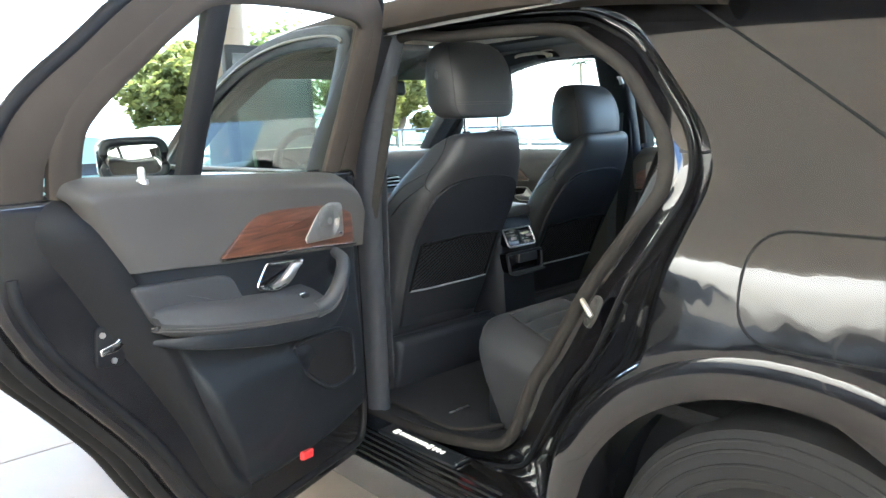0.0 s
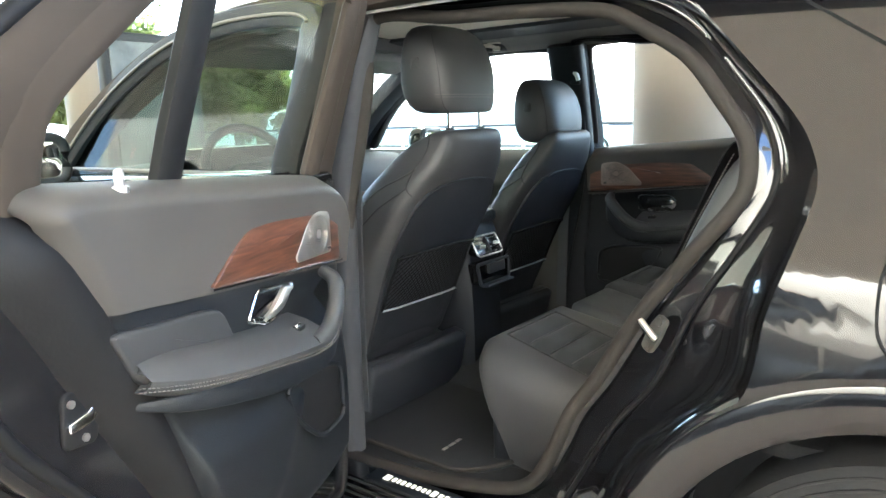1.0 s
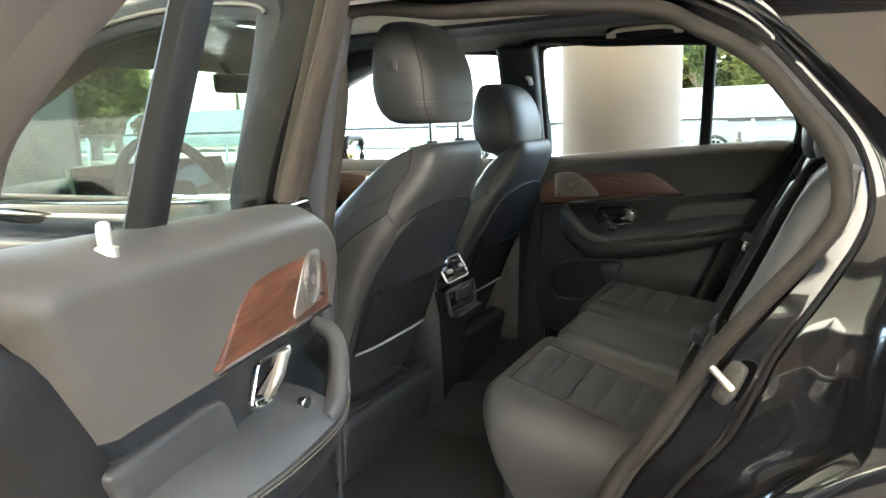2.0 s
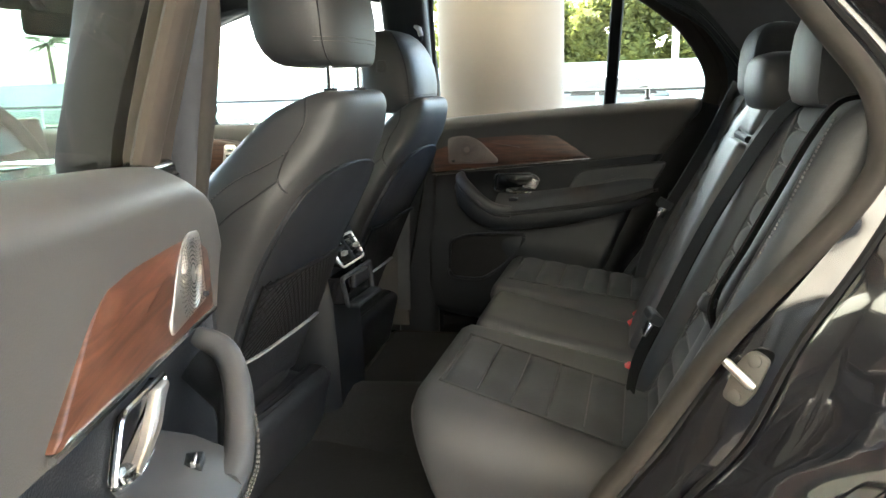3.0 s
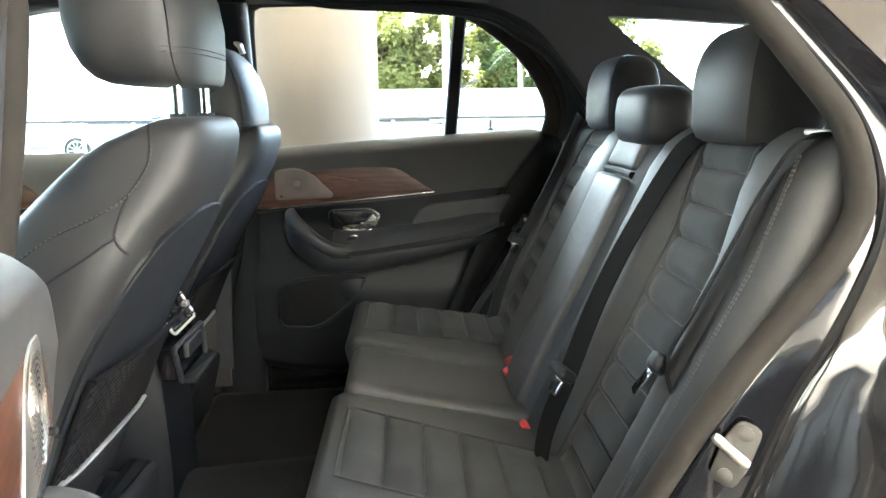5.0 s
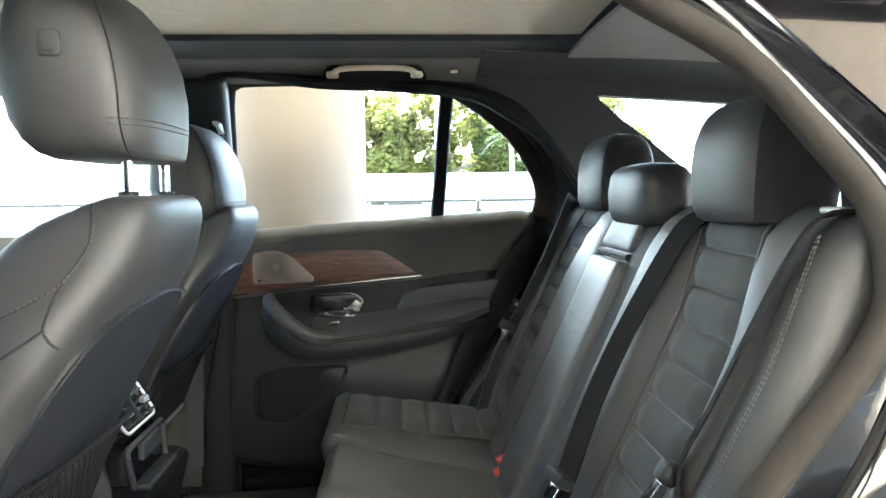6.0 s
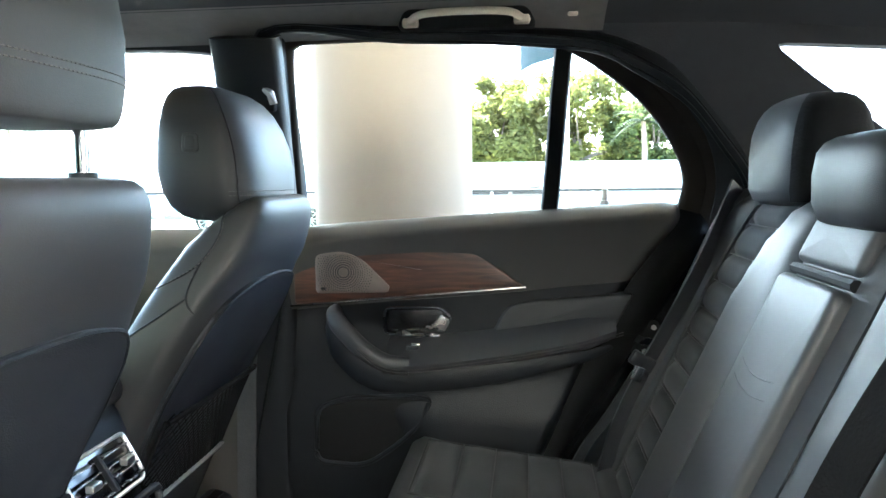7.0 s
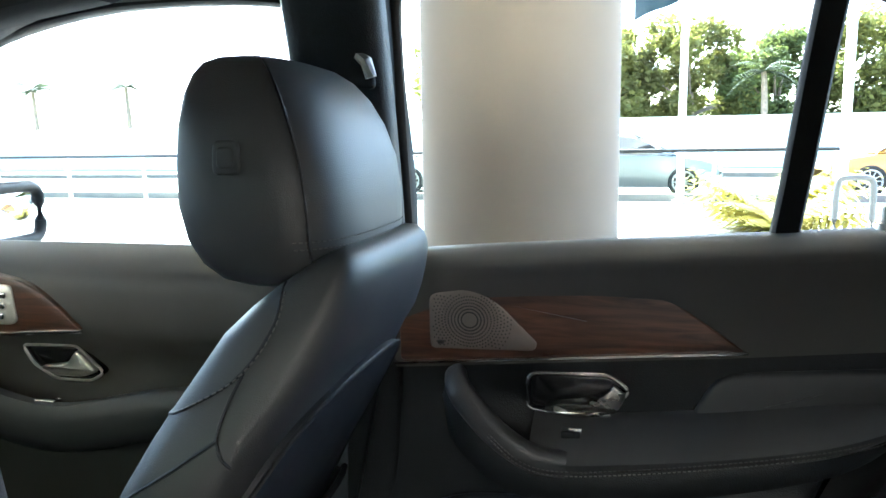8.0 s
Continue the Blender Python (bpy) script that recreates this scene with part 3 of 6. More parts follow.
    tube("loop", [S(0.016, -0.004, 0.008), S(0.012, -0.003, 0.010), S(-0.026, 0.009, 0.022), S(-0.030, 0.010, 0.023)], 0.0065, SATIN, st, "bright catch pin", False, 14, None, (0, 0, 1), 2, [0.8, 1.0, 1.0, 0.75])
    for b in (-0.029, 0.027):
        tube("bolt", [S(0.0, b, 0.003), S(0.0, b, 0.008), S(0.0, b, 0.009)], 0.009, CASTMETAL, st, "", False, 12, None, (0, 0, 1), 2, [1, 1, 0.6])
    return body


car_body = build_body()


# ---- car: inner lining ----
def build_lining():
    lining = thing("cabin_lining", "dark cloth and plastic lining of the car cabin", "car lining", (0.6, 0, 0.4))
    sheet("roof_blind", lambda s, t, w: (-0.72 + 1.66 * s, -0.325 + 0.66 * t, 1.655 + 0.012 * (1 - (2 * t - 1) ** 2) + w), 14, 8, BLIND, lining, "cream cloth blind under the glass roof", 0.01)
    for side in (-1, 1):
        def rail(s, t, w):
            y, z = ((0.325, 1.662), (0.335, 1.642), (0.49, 1.632), (0.505, 1.628))[round(t * 3)]
            return (-0.90 + 1.90 * s, side * y, z + w)
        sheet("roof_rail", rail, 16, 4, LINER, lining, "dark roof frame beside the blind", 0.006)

        def strip(s, t, w):
            y, z = ((0.50, 1.630), (0.55, 1.622), (0.60, 1.608), (0.65, 1.588))[round(t * 3)]
            x = -0.92 + 1.64 * s
            drop = 0.25 * max(0, -0.50 - x) ** 1.3 + 0.05 * max(0, x - 0.64) ** 1.35
            return (x, side * (y - w), z - drop * t)
        sheet("headliner_edge", strip, 34, 4, LINER2, lining, "grey cloth headliner edge", 0.006)

        def cove(s, t, w):
            x = 0.72 + 1.50 * s
            u = (x - 0.93) / 1.30
            return (x, side * (0.41 + 0.27 * t), 1.632 - 0.14 * max(0, u) ** 2 - 0.010 * min(1, 3 * s) - 0.050 * t ** 3 - 0.03 * t * max(0, u) + w)
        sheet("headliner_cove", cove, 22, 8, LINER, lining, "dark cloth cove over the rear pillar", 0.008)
    sheet("headliner_front", lambda s, t, w: (-0.93 + 0.22 * s, -0.60 + 1.20 * t, 1.530 + 0.12 * s + w), 6, 8, LINER2, lining, "grey cloth headliner", 0.01)
    sheet("headliner_rear", lambda s, t, w: (0.93 + 1.30 * s, -0.42 + 0.84 * t, 1.630 - 0.14 * s * s - 0.012 * (2 * t - 1) ** 4 + w), 14, 12, LINER2, lining, "grey cloth headliner over the boot", 0.01)
    # rear quarter trims with the third side windows
    for side in (-1, 1):
        hole = even(rpoly([(1.06, 1.553), (1.90, 1.50), (1.95, 1.15), (1.60, 1.16)], [0.03, 0.05, 0.06, 0.06], 8), 120)
        if side > 0:
            rim = [(0.60, 1.625), (2.26, 1.62), (2.26, 0.9), (0.93, 0.42), (0.94, 1.0), (0.965, 1.18), (0.977, 1.27), (0.95, 1.355), (0.88, 1.455), (0.79, 1.532), (0.70, 1.585)]
        else:
            rim = [(1.04, 1.62), (2.26, 1.60), (2.26, 0.9), (1.06, 0.62)]
        rim = cast((1.62, 1.36), hole, rim)
        rings = []
        for t in (0.0, 0.03, 0.3, 0.7, 1.0):
            rings.append([(p[0], side * ((0.70 if side > 0 else 0.56) - 0.14 * max(0, p[1] - 1.15) - (0.0 if t else -0.03)), p[1]) for p in hole + (rim - hole) * t])
        v, f = loft(rings, True, False, False)
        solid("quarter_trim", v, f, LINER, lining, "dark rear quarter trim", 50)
    # far rear pillar behind the door frame
    edge = curve([(0.70, 1.60), (0.80, 1.545), (0.895, 1.46), (0.955, 1.36), (0.975, 1.27), (0.965, 1.18), (0.95, 1.0)], 24)
    sheet("pillar_filler", lambda s, t, w: (edge[round(s * 23)][0] + (1.035 - edge[round(s * 23)][0]) * t, 0.745 - 0.14 * max(0, edge[round(s * 23)][1] - 1.15) + w, edge[round(s * 23)][1]), 24, 5, LINER, lining, "", 0.006)
    sheet("boot_floor", lambda s, t, w: (1.0 + 1.3 * s, -0.72 + 1.44 * t, 0.72 - w), 3, 3, CARPET, lining, "black boot carpet", 0.03)
    # carpets
    sheet("carpet", lambda s, t, w: (-1.45 + 2.3 * s, -0.71 + 1.42 * t, 0.402 + 0.10 * math.exp(-((t - 0.5) / 0.11) ** 2) + 0.06 * max(0, s - 0.62) / 0.38 - w), 22, 25, CARPET, lining, "black loop-pile carpet with a raised tunnel", 0.03)
    return lining


build_lining()


# ---- doors ----
def build_rear_door(name, label, to_world, near):
    """A rear door. to_world(q, w, z): q along the door from its hinges, w into the cabin, z up."""
    base = to_world(0.4, 0, 0.4)
    door = thing(name, label, "car door", base)
    P = lambda q, z, w: to_world(q, w, z)

    def lean(z):
        return -0.07 + 0.30 * max(0.0, z - 1.2)

    # painted outer shell below the window
    low = rpoly([(-0.09, 1.19), (-0.09, 0.42), (-0.05, 0.33), (0.52, 0.33), (0.64, 0.40), (0.73, 0.52), (0.80, 0.64), (0.91, 0.77), (1.03, 0.90), (1.10, 1.03), (1.09, 1.21)], [0.02, 0.05, 0.05, 0.06, 0.08, 0.1, 0.1, 0.1, 0.08, 0.05, 0.02], 4)
    if not near:
        low[:, 1] = np.minimum(low[:, 1], 1.150)
    pillow("outer_shell", low, P, -0.06, -0.235, 0.03, PAINT, door, "glossy black painted outer skin", 0.012)
    pillow("inner_frame", low, P, -0.09, -0.045, 0.012, GLOSS, door, "gloss black door edge")
    tube("edge_seal", [P(p[0], p[1], -0.048) for p in inset(ccw(low), 0.035) if p[1] < 1.17], 0.012, BLACKRUBBER, door, "black rubber edge seal")
    if near:
        rim = [p for p in ccw(low) if p[1] < 1.15]
        k = next(i for i in range(len(rim)) if rim[i][0] < 0 and rim[i - 1][0] > 0.9) if rim[0][0] > 0 else 0
        rim = rim[k:] + rim[:k]
        for w, r in ((-0.105, 0.018), (-0.165, 0.022), (-0.215, 0.022)):
            tube("rim_seal", [P(p[0], p[1], w) for p in rim], r, BLACKRUBBER, door, "black rubber rim seal", False, 10)
    # window frame
    path = curve([(-0.075, 1.16), (-0.08, 1.35), (-0.085, 1.55), (-0.06, 1.625), (0.06, 1.645), (0.35, 1.645), (0.61, 1.622), (0.745, 1.548), (0.86, 1.455), (0.955, 1.372), (1.008, 1.30), (1.015, 1.22), (0.99, 1.15)], 50)
    if not near:
        path = curve([(-0.02, 1.17), (-0.015, 1.35), (-0.005, 1.56), (0.03, 1.615), (0.12, 1.628), (0.36, 1.628), (0.63, 1.613), (0.72, 1.592), (0.815, 1.535), (0.91, 1.455), (0.985, 1.35), (1.01, 1.265), (1.0, 1.17)], 50)
    tube("window_frame", [P(q, z, lean(z) - 0.012) for q, z in path], 0.048 if near else 0.03, FRAME, door, "dark window frame", False, 14, 0.026, P(0, 1, 1) - P(0, 1, 0), 4)
    inner = curve([(0.02, 1.16), (-0.015, 1.35), (-0.036, 1.55), (-0.015, 1.60), (0.08, 1.622), (0.35, 1.622), (0.59, 1.602), (0.69, 1.547), (0.790, 1.470), (0.885, 1.388), (0.922, 1.335), (0.928, 1.27), (0.92, 1.19)] if near else [(0.010, 1.19), (0.02, 1.40), (0.03, 1.55), (0.055, 1.588), (0.12, 1.598), (0.36, 1.598), (0.62, 1.582), (0.70, 1.563), (0.79, 1.512), (0.885, 1.435), (0.955, 1.34), (0.98, 1.265), (0.968, 1.19)], 50)
    tube("frame_lining", [P(q, z, lean(z) + 0.008) for q, z in inner], 0.034 if near else 0.026, FRAME, door, "dark brown-grey frame lining", False, 12, 0.014, P(0, 1, 1) - P(0, 1, 0), 3)
    outer = curve([(-0.115, 1.20), (-0.118, 1.4), (-0.12, 1.59), (-0.09, 1.665), (0.06, 1.682), (0.36, 1.682), (0.62, 1.66), (0.79, 1.575), (0.91, 1.478), (1.02, 1.385), (1.075, 1.29), (1.075, 1.18)] if near else [(-0.07, 1.20), (-0.072, 1.4), (-0.07, 1.58), (-0.04, 1.640), (0.10, 1.655), (0.36, 1.655), (0.61, 1.63), (0.77, 1.55), (0.90, 1.45), (1.02, 1.36), (1.085, 1.27), (1.085, 1.18)], 50)
    tube("frame_seal", [P(q, z, lean(z) - 0.006) for q, z in outer], 0.013, BLACKRUBBER, door, "rubber frame seal")
    bar = [(0.597, 1.19), (0.59, 1.3), (0.576, 1.45), (0.562, 1.615)] if near else [(0.645, 1.19), (0.655, 1.3), (0.665, 1.45), (0.675, 1.565)]
    tube("window_bar", [P(q, z, lean(z) + 0.002) for q, z in bar], 0.031 if near else 0.02, BLACKRUBBER, door, "dark upright window bar", False, 10, 0.016, P(0, 1, 1) - P(0, 1, 0), 4)
    pane = rpoly([(-0.03, 1.15), (-0.06, 1.60), (0.08, 1.63), (0.40, 1.63), (0.60, 1.61), (0.95, 1.35), (0.97, 1.15)] if near else [(0.0, 1.15), (0.0, 1.59), (0.12, 1.605), (0.40, 1.605), (0.66, 1.59), (0.85, 1.49), (0.985, 1.32), (0.99, 1.15)], 0.02, 4)
    g = solid("window_glass", *loft([[P(p[0], p[1], lean(p[1]) - 0.018) for p in pane]], True, True, False), GLASS, door, "clear slightly green side glass")
    g.visible_shadow = False

    # upper trim, rolling over to the belt line
    top_u = curve([(-0.03, 1.09), (-0.025, 1.150), (0.01, 1.178), (0.10, 1.194), (0.5, 1.218), (0.8, 1.236), (0.92, 1.240), (0.96, 1.222)], 40)
    if not near:
        top_u = top_u - np.array((0.0, 0.020))
    bot_u = curve([(-0.03, 0.975), (0.08, 0.983), (0.25, 0.998), (0.42, 1.012), (0.56, 1.024), (0.68, 1.036), (0.77, 1.045), (0.850, 1.051)], 40)

    def upper(s, t, w):
        i = s * 39
        k = min(int(i), 38)
        a = top_u[k] + (top_u[k + 1] - top_u[k]) * (i - k)
        b = bot_u[k] + (bot_u[k + 1] - bot_u[k]) * (i - k)
        bend = min(1.0, t / 0.22)
        depth = -0.06 + 0.078 * math.sin(bend * math.pi / 2) - 0.016 * max(0, (t - 0.22) / 0.78) ** 0.8 - 0.03 * max(0, s - 0.93) / 0.07
        z = a[1] + (b[1] - a[1]) * max(0.0, (t - 0.04) / 0.96) + 0.0
        q = a[0] + (b[0] - a[0]) * t
        return P(q, z, depth - w)
    sheet("upper_trim", upper, 40, 26, TRIM, door, "soft dark grey upper trim", 0.012)
    # end roll of the trim towards the lock side
    roll_a = curve([(0.955, 1.215), (0.908, 1.13), (0.862, 1.055), (0.792, 0.94), (0.728, 0.82), (0.66, 0.68), (0.59, 0.53), (0.54, 0.47)], 30)
    roll_b = curve([(1.04, 1.21), (1.010, 1.12), (0.950, 1.03), (0.875, 0.91), (0.79, 0.79), (0.705, 0.66), (0.625, 0.50), (0.56, 0.44)], 30)
    v, f = loft([[P(*(roll_a[i] + (roll_b[i] - roll_a[i]) * t), -0.006 - 0.05 * t * t - 0.06 * max(0.0, 1 - i / 4) ** 2) for t in np.linspace(-0.25, 1, 8)] for i in range(30)], False)
    solid("trim_edge", v, f, BLACKRUBBER, door, "dark trim return along the lock edge")
    # wood panel with loudspeaker
    wood_o = rpoly([(0.03, 0.992), (0.03, 1.122), (0.08, 1.132), (0.40, 1.134), (0.47, 1.115), (0.585, 1.038)], [0.01, 0.03, 0.02, 0.05, 0.06, 0.004], 6)
    wood = pillow("wood_panel", wood_o, P, -0.004, 0.011, 0.004, WOOD, door, "open-pored reddish walnut panel", 0.002)
    tube("chrome_strip", [P(q, z, 0.010) for q, z in ((0.02, 0.988), (0.20, 1.004), (0.40, 1.020), (0.59, 1.036))], 0.0035, CHROME, wood, "thin chrome strip", False, 6)
    sp_o = rpoly([(0.085, 1.018), (0.085, 1.11), (0.15, 1.118), (0.20, 1.10), (0.268, 1.035), (0.262, 1.022)], [0.012, 0.018, 0.02, 0.03, 0.012, 0.01], 6)
    speaker = pillow("loudspeaker", sp_o, P, 0.008, 0.0145, 0.002, SPEAKER if near else SHADEDSPEAKER, door, "perforated metal loudspeaker grille", 0.002)
    cq, cz = 0.155, 1.068
    for k in range(7):
        ring = [(cq + (0.010 + 0.0065 * k) * math.cos(a), cz + (0.010 + 0.0065 * k) * 0.86 * math.sin(a)) for a in np.linspace(0, 2 * math.pi, 25)[:-1]]
        tube("grille_ring", [P(q, z, 0.0158) for q, z in ring], 0.0010, SPEAKER if near else SHADEDSPEAKER, speaker, "", True, 5)
    v, f = [], []
    for k in range(54):
        a = 2 * math.pi * k / 54
        for r in np.arange(0.014, 0.075, 0.0056):
            aa = a + r * 9
            q, z = cq + r * math.cos(aa), cz + r * 0.9 * math.sin(aa)
            if 0.092 < q < 0.262 - (z - 1.03) * 0.9 and 1.024 < z < 1.108:
                n0 = len(v)
                for d, e in ((-1, -1), (1, -1), (1, 1), (-1, 1)):
                    v.append(P(q + d * 0.0011, z + e * 0.0011, 0.0172))
                f.append((n0, n0 + 1, n0 + 2, n0 + 3))
    solid("grille_holes", v, f, DARKMETAL, speaker, "small dark perforations")
    rbox("badge", P(0.105, 1.030, 0.0165), (0.010, 0.006, 0.006), 0.001, DARKMETAL, speaker)

    # lower panel
    low_t = curve([(-0.03, 0.97), (0.20, 0.992), (0.42, 1.010), (0.56, 1.022), (0.70, 1.036), (0.848, 1.049)], 40)
    low_b = curve([(-0.02, 0.485), (0.10, 0.46), (0.22, 0.452), (0.36, 0.448), (0.46, 0.452), (0.56, 0.465)], 40)

    def lower(s, t, w):
        i = s * 39
        k = min(int(i), 38)
        a = low_t[k] + (low_t[k + 1] - low_t[k]) * (i - k)
        b = low_b[k] + (low_b[k + 1] - low_b[k]) * (i - k)
        q, z = a[0] + (b[0] - a[0]) * t ** 0.9, a[1] + (b[1] - a[1]) * t
        depth = -0.012 + 0.006 * math.sin(math.pi * s)
        # scoop behind the handle, bulge of the lower pocket
        depth -= 0.022 * math.exp(-((q - 0.22) / 0.12) ** 2 - ((z - 0.935) / 0.045) ** 2)
        depth += 0.035 * math.exp(-((z - 0.66) / 0.13) ** 4) * (0.25 + 0.75 / (1 + math.exp(-(q - 0.30 - (0.70 - z) * 0.9) * 30)))
        depth -= 0.05 * max(0, s - 0.94) / 0.06 + 0.03 * max(0, 0.03 - s) / 0.03 + 0.03 * max(0, t - 0.95) / 0.05
        return P(q, z, depth - w)
    sheet("lower_trim", lower, 56, 44, PLASTIC, door, "dark grained lower trim", 0.012)
    # padded field above the armrest
    field = rpoly([(0.495, 0.90), (0.545, 0.992), (0.60, 1.003), (0.845, 1.024), (0.79, 0.93)], [0.02, 0.03, 0.02, 0.02, 0.02], 6)
    pillow("padded_field", field, P, -0.03, 0.002, 0.008, LEATHER, door, "stitched leather field", 0.002)
    # armrest with pull grip
    arm = curve([(0.83, 0.940, 0.0), (0.78, 0.938, 0.028), (0.69, 0.928, 0.052), (0.57, 0.915, 0.064), (0.45, 0.906, 0.07), (0.35, 0.900, 0.074), (0.26, 0.897, 0.076)], 26)
    sink = lambda q: float(np.interp(q, [0.26, 0.45, 0.69, 0.83], [0.036, 0.027, 0.013, 0.004]))
    arm = [(q - 0.03 * (q > 0.8), z - sink(q), w) for q, z, w in arm]
    rings = []
    for i, (q, z, w) in enumerate(arm):
        t = i / 25
        half = w + 0.02
        top = z + 0.020
        k = max(0.02, min(1.0, t / 0.3)) ** 0.6
        prof = [(-0.02, top + 0.034), (w * 0.3, top + 0.023), (w * 0.65, top + 0.009), (w * 0.92, top - 0.004), (w + 0.007, top - 0.017), (w + 0.004, top - 0.030), (w * 0.82, top - 0.040), (w * 0.5, top - 0.048), (-0.02, top - 0.052)]
        rings.append([P(q, top + (zz - top) * k, ww) for ww, zz in prof])
    v, f = loft(rings)
    armrest = solid("armrest", v, f, LEATHER2, door, "padded leather armrest with pull grip", 50)
    grip = curve([(0.32, 0.868, 0.064), (0.265, 0.875, 0.068), (0.215, 0.902, 0.066), (0.172, 0.938, 0.058), (0.140, 0.968, 0.040), (0.128, 0.985, 0.006)], 24)
    tube("pull_grip", [P(q, z - 0.004, w) for q, z, w in grip], 0.021, LEATHER2, armrest, "", False, 12, 0.017, P(0, 1, 1) - P(0, 1, 0), 2.6, [1.0] * 18 + [0.97, 0.95, 0.92, 0.88, 0.82, 0.7])
    tube("grip_underside", [P(q, z - 0.030, w - 0.016) for q, z, w in curve([(0.80, 0.930, 0.0), (0.69, 0.909, 0.05), (0.45, 0.873, 0.07), (0.27, 0.860, 0.072), (0.20, 0.885, 0.066), (0.145, 0.935, 0.054), (0.120, 0.975, 0.016)], 30)], 0.016, PLASTIC, armrest, "", False, 10, 0.03, P(0, 2, 0) - P(0, 1, 0), 3, list(np.interp(range(30), [0, 9, 29], [0.12, 1, 1])))
    seam = curve([(0.815, 0.938, 0.014), (0.73, 0.926, 0.050), (0.62, 0.913, 0.067), (0.45, 0.898, 0.0805), (0.32, 0.890, 0.086), (0.255, 0.902, 0.089), (0.205, 0.935, 0.082), (0.16, 0.972, 0.062)], 60)
    seam = [(q, z - sink(q), w) for q, z, w in seam]
    stitches("stitching", [P(q, z + 0.004, w) for q, z, w in seam], armrest, 0.007, 0.0012)
    stitches("stitching", [P(q, z - 0.002, w + 0.001) for q, z, w in seam], armrest, 0.007, 0.0012)
    # handle in its bezel
    bez = rpoly([(0.25, 0.925), (0.25, 0.984), (0.385, 0.987), (0.42, 0.962), (0.35, 0.915)], [0.012, 0.02, 0.015, 0.02, 0.03], 6)
    if near:
        bez = rpoly([(0.328, 0.934), (0.268, 0.984), (0.42, 0.998), (0.467, 0.944), (0.39, 0.923)], [0.03, 0.012, 0.016, 0.018, 0.03], 6)
    handle = pillow("door_handle", inset(ccw(bez), 0.004), P, -0.03, -0.003, 0.004, GLOSS, door, "chrome handle in a chrome bezel")
    tube("bezel", [P(q, z, 0.001) for q, z in bez], 0.0035, CHROME, handle, "chrome bezel", True, 8)
    if near:
        lev = rpoly([(0.276, 0.979), (0.322, 0.942), (0.38, 0.932), (0.412, 0.936), (0.37, 0.948), (0.315, 0.983)], [0.004, 0.012, 0.008, 0.003, 0.012, 0.004], 5)
        lev2 = rpoly([(0.375, 0.928), (0.385, 0.938), (0.445, 0.948), (0.435, 0.936)], 0.003, 4)
    else:
        lev = rpoly([(0.275, 0.925), (0.30, 0.938), (0.375, 0.942), (0.39, 0.975), (0.412, 0.958), (0.395, 0.925)], [0.006, 0.02, 0.02, 0.008, 0.01, 0.01], 5)
        lev2 = rpoly([(0.29, 0.916), (0.30, 0.925), (0.39, 0.922), (0.36, 0.914)], 0.004, 4)
    # Same lever on both doors; dark chrome puts shade into the far one.
    pillow("lever", lev, P, -0.012, 0.008, 0.005, SATIN if near else DISH, handle, "satin chrome lever", 0.002)
    pillow("finger_plate", lev2, P, -0.012, 0.004, 0.004, CHROME, handle)
    sw = rbox("window_switch", P(0.325, 0.900, 0.035), (0.03, 0.02, 0.014), 0.003, PLASTIC, door, "window switch with a chrome tip", (0, 0, -65 if near else 0))
    rbox("tip", P(0.332, 0.907, 0.038), (0.022, 0.006, 0.008), 0.002, CHROME, sw, "", (0, 0, -65 if near else 0))
    # bottle pocket
    pocket = rpoly([(0.076, 0.62), (0.082, 0.748), (0.15, 0.772), (0.31, 0.782), (0.362, 0.775), (0.34, 0.72), (0.285, 0.668), (0.20, 0.612)], [0.03, 0.025, 0.03, 0.03, 0.012, 0.03, 0.04, 0.04], 6)
    pillow("door_pocket", pocket, P, 0.0, 0.014, 0.006, BLACKRUBBER, door, "dark moulded door pocket")
    tube("pocket_rim", [P(q, z, 0.018) for q, z in pocket], 0.006, PLASTIC, door, "", True, 8)
    # lock knob
    kz = 1.228
    knob = tube("lock_knob", [P(0.772, z, -0.012) for z in (kz - 0.01, kz - 0.001, kz + 0.001, kz + 0.018, kz + 0.023, kz + 0.025)], 0.0072, SATIN, door, "silver lock knob", False, 14, None, (0, 1, 0), 2, [1.7, 1.7, 1, 1, 0.85, 0.4])
    # latch at the lock edge
    latch = pillow("latch", rpoly([(0.905, 0.955), (0.915, 0.875), (0.845, 0.865), (0.825, 0.955)], 0.015, 4), P, -0.06, -0.040, 0.004, BLACKRUBBER, door, "steel latch with screws in a black recess")
    pillow("claw", rpoly([(0.905, 0.898), (0.905, 0.912), (0.865, 0.918), (0.835, 0.935), (0.832, 0.915), (0.862, 0.898)], 0.004, 4), P, -0.042, -0.034, 0.003, CHROME, latch, "steel claw")
    for q, z in ((0.893, 0.938), (0.872, 0.882)):
        tube("screw", [P(q, z, -0.045), P(q, z, -0.036)], 0.006, SATIN, latch, "", False, 10)
    # red reflector at the bottom edge
    rbox("reflector", P(0.33, 0.474, 0.010), (0.045, 0.014, 0.022), 0.003, RED, door, "red reflector lamp", (0, -10, -65 if near else 0))
    # chrome strip under the glass, outside
    tube("belt_strip", [P(q, 1.185 if near else 1.150, -0.145) for q in (-0.05, 0.3, 0.6, 1.0)], 0.008, GLOSS, door, "gloss black belt strip", False, 8)
    return door


D0 = np.array([0.149, -0.886])
DD = np.array([math.cos(radians(-69.2)), math.sin(radians(-69.2))])
DN = np.array([-DD[1], DD[0]])
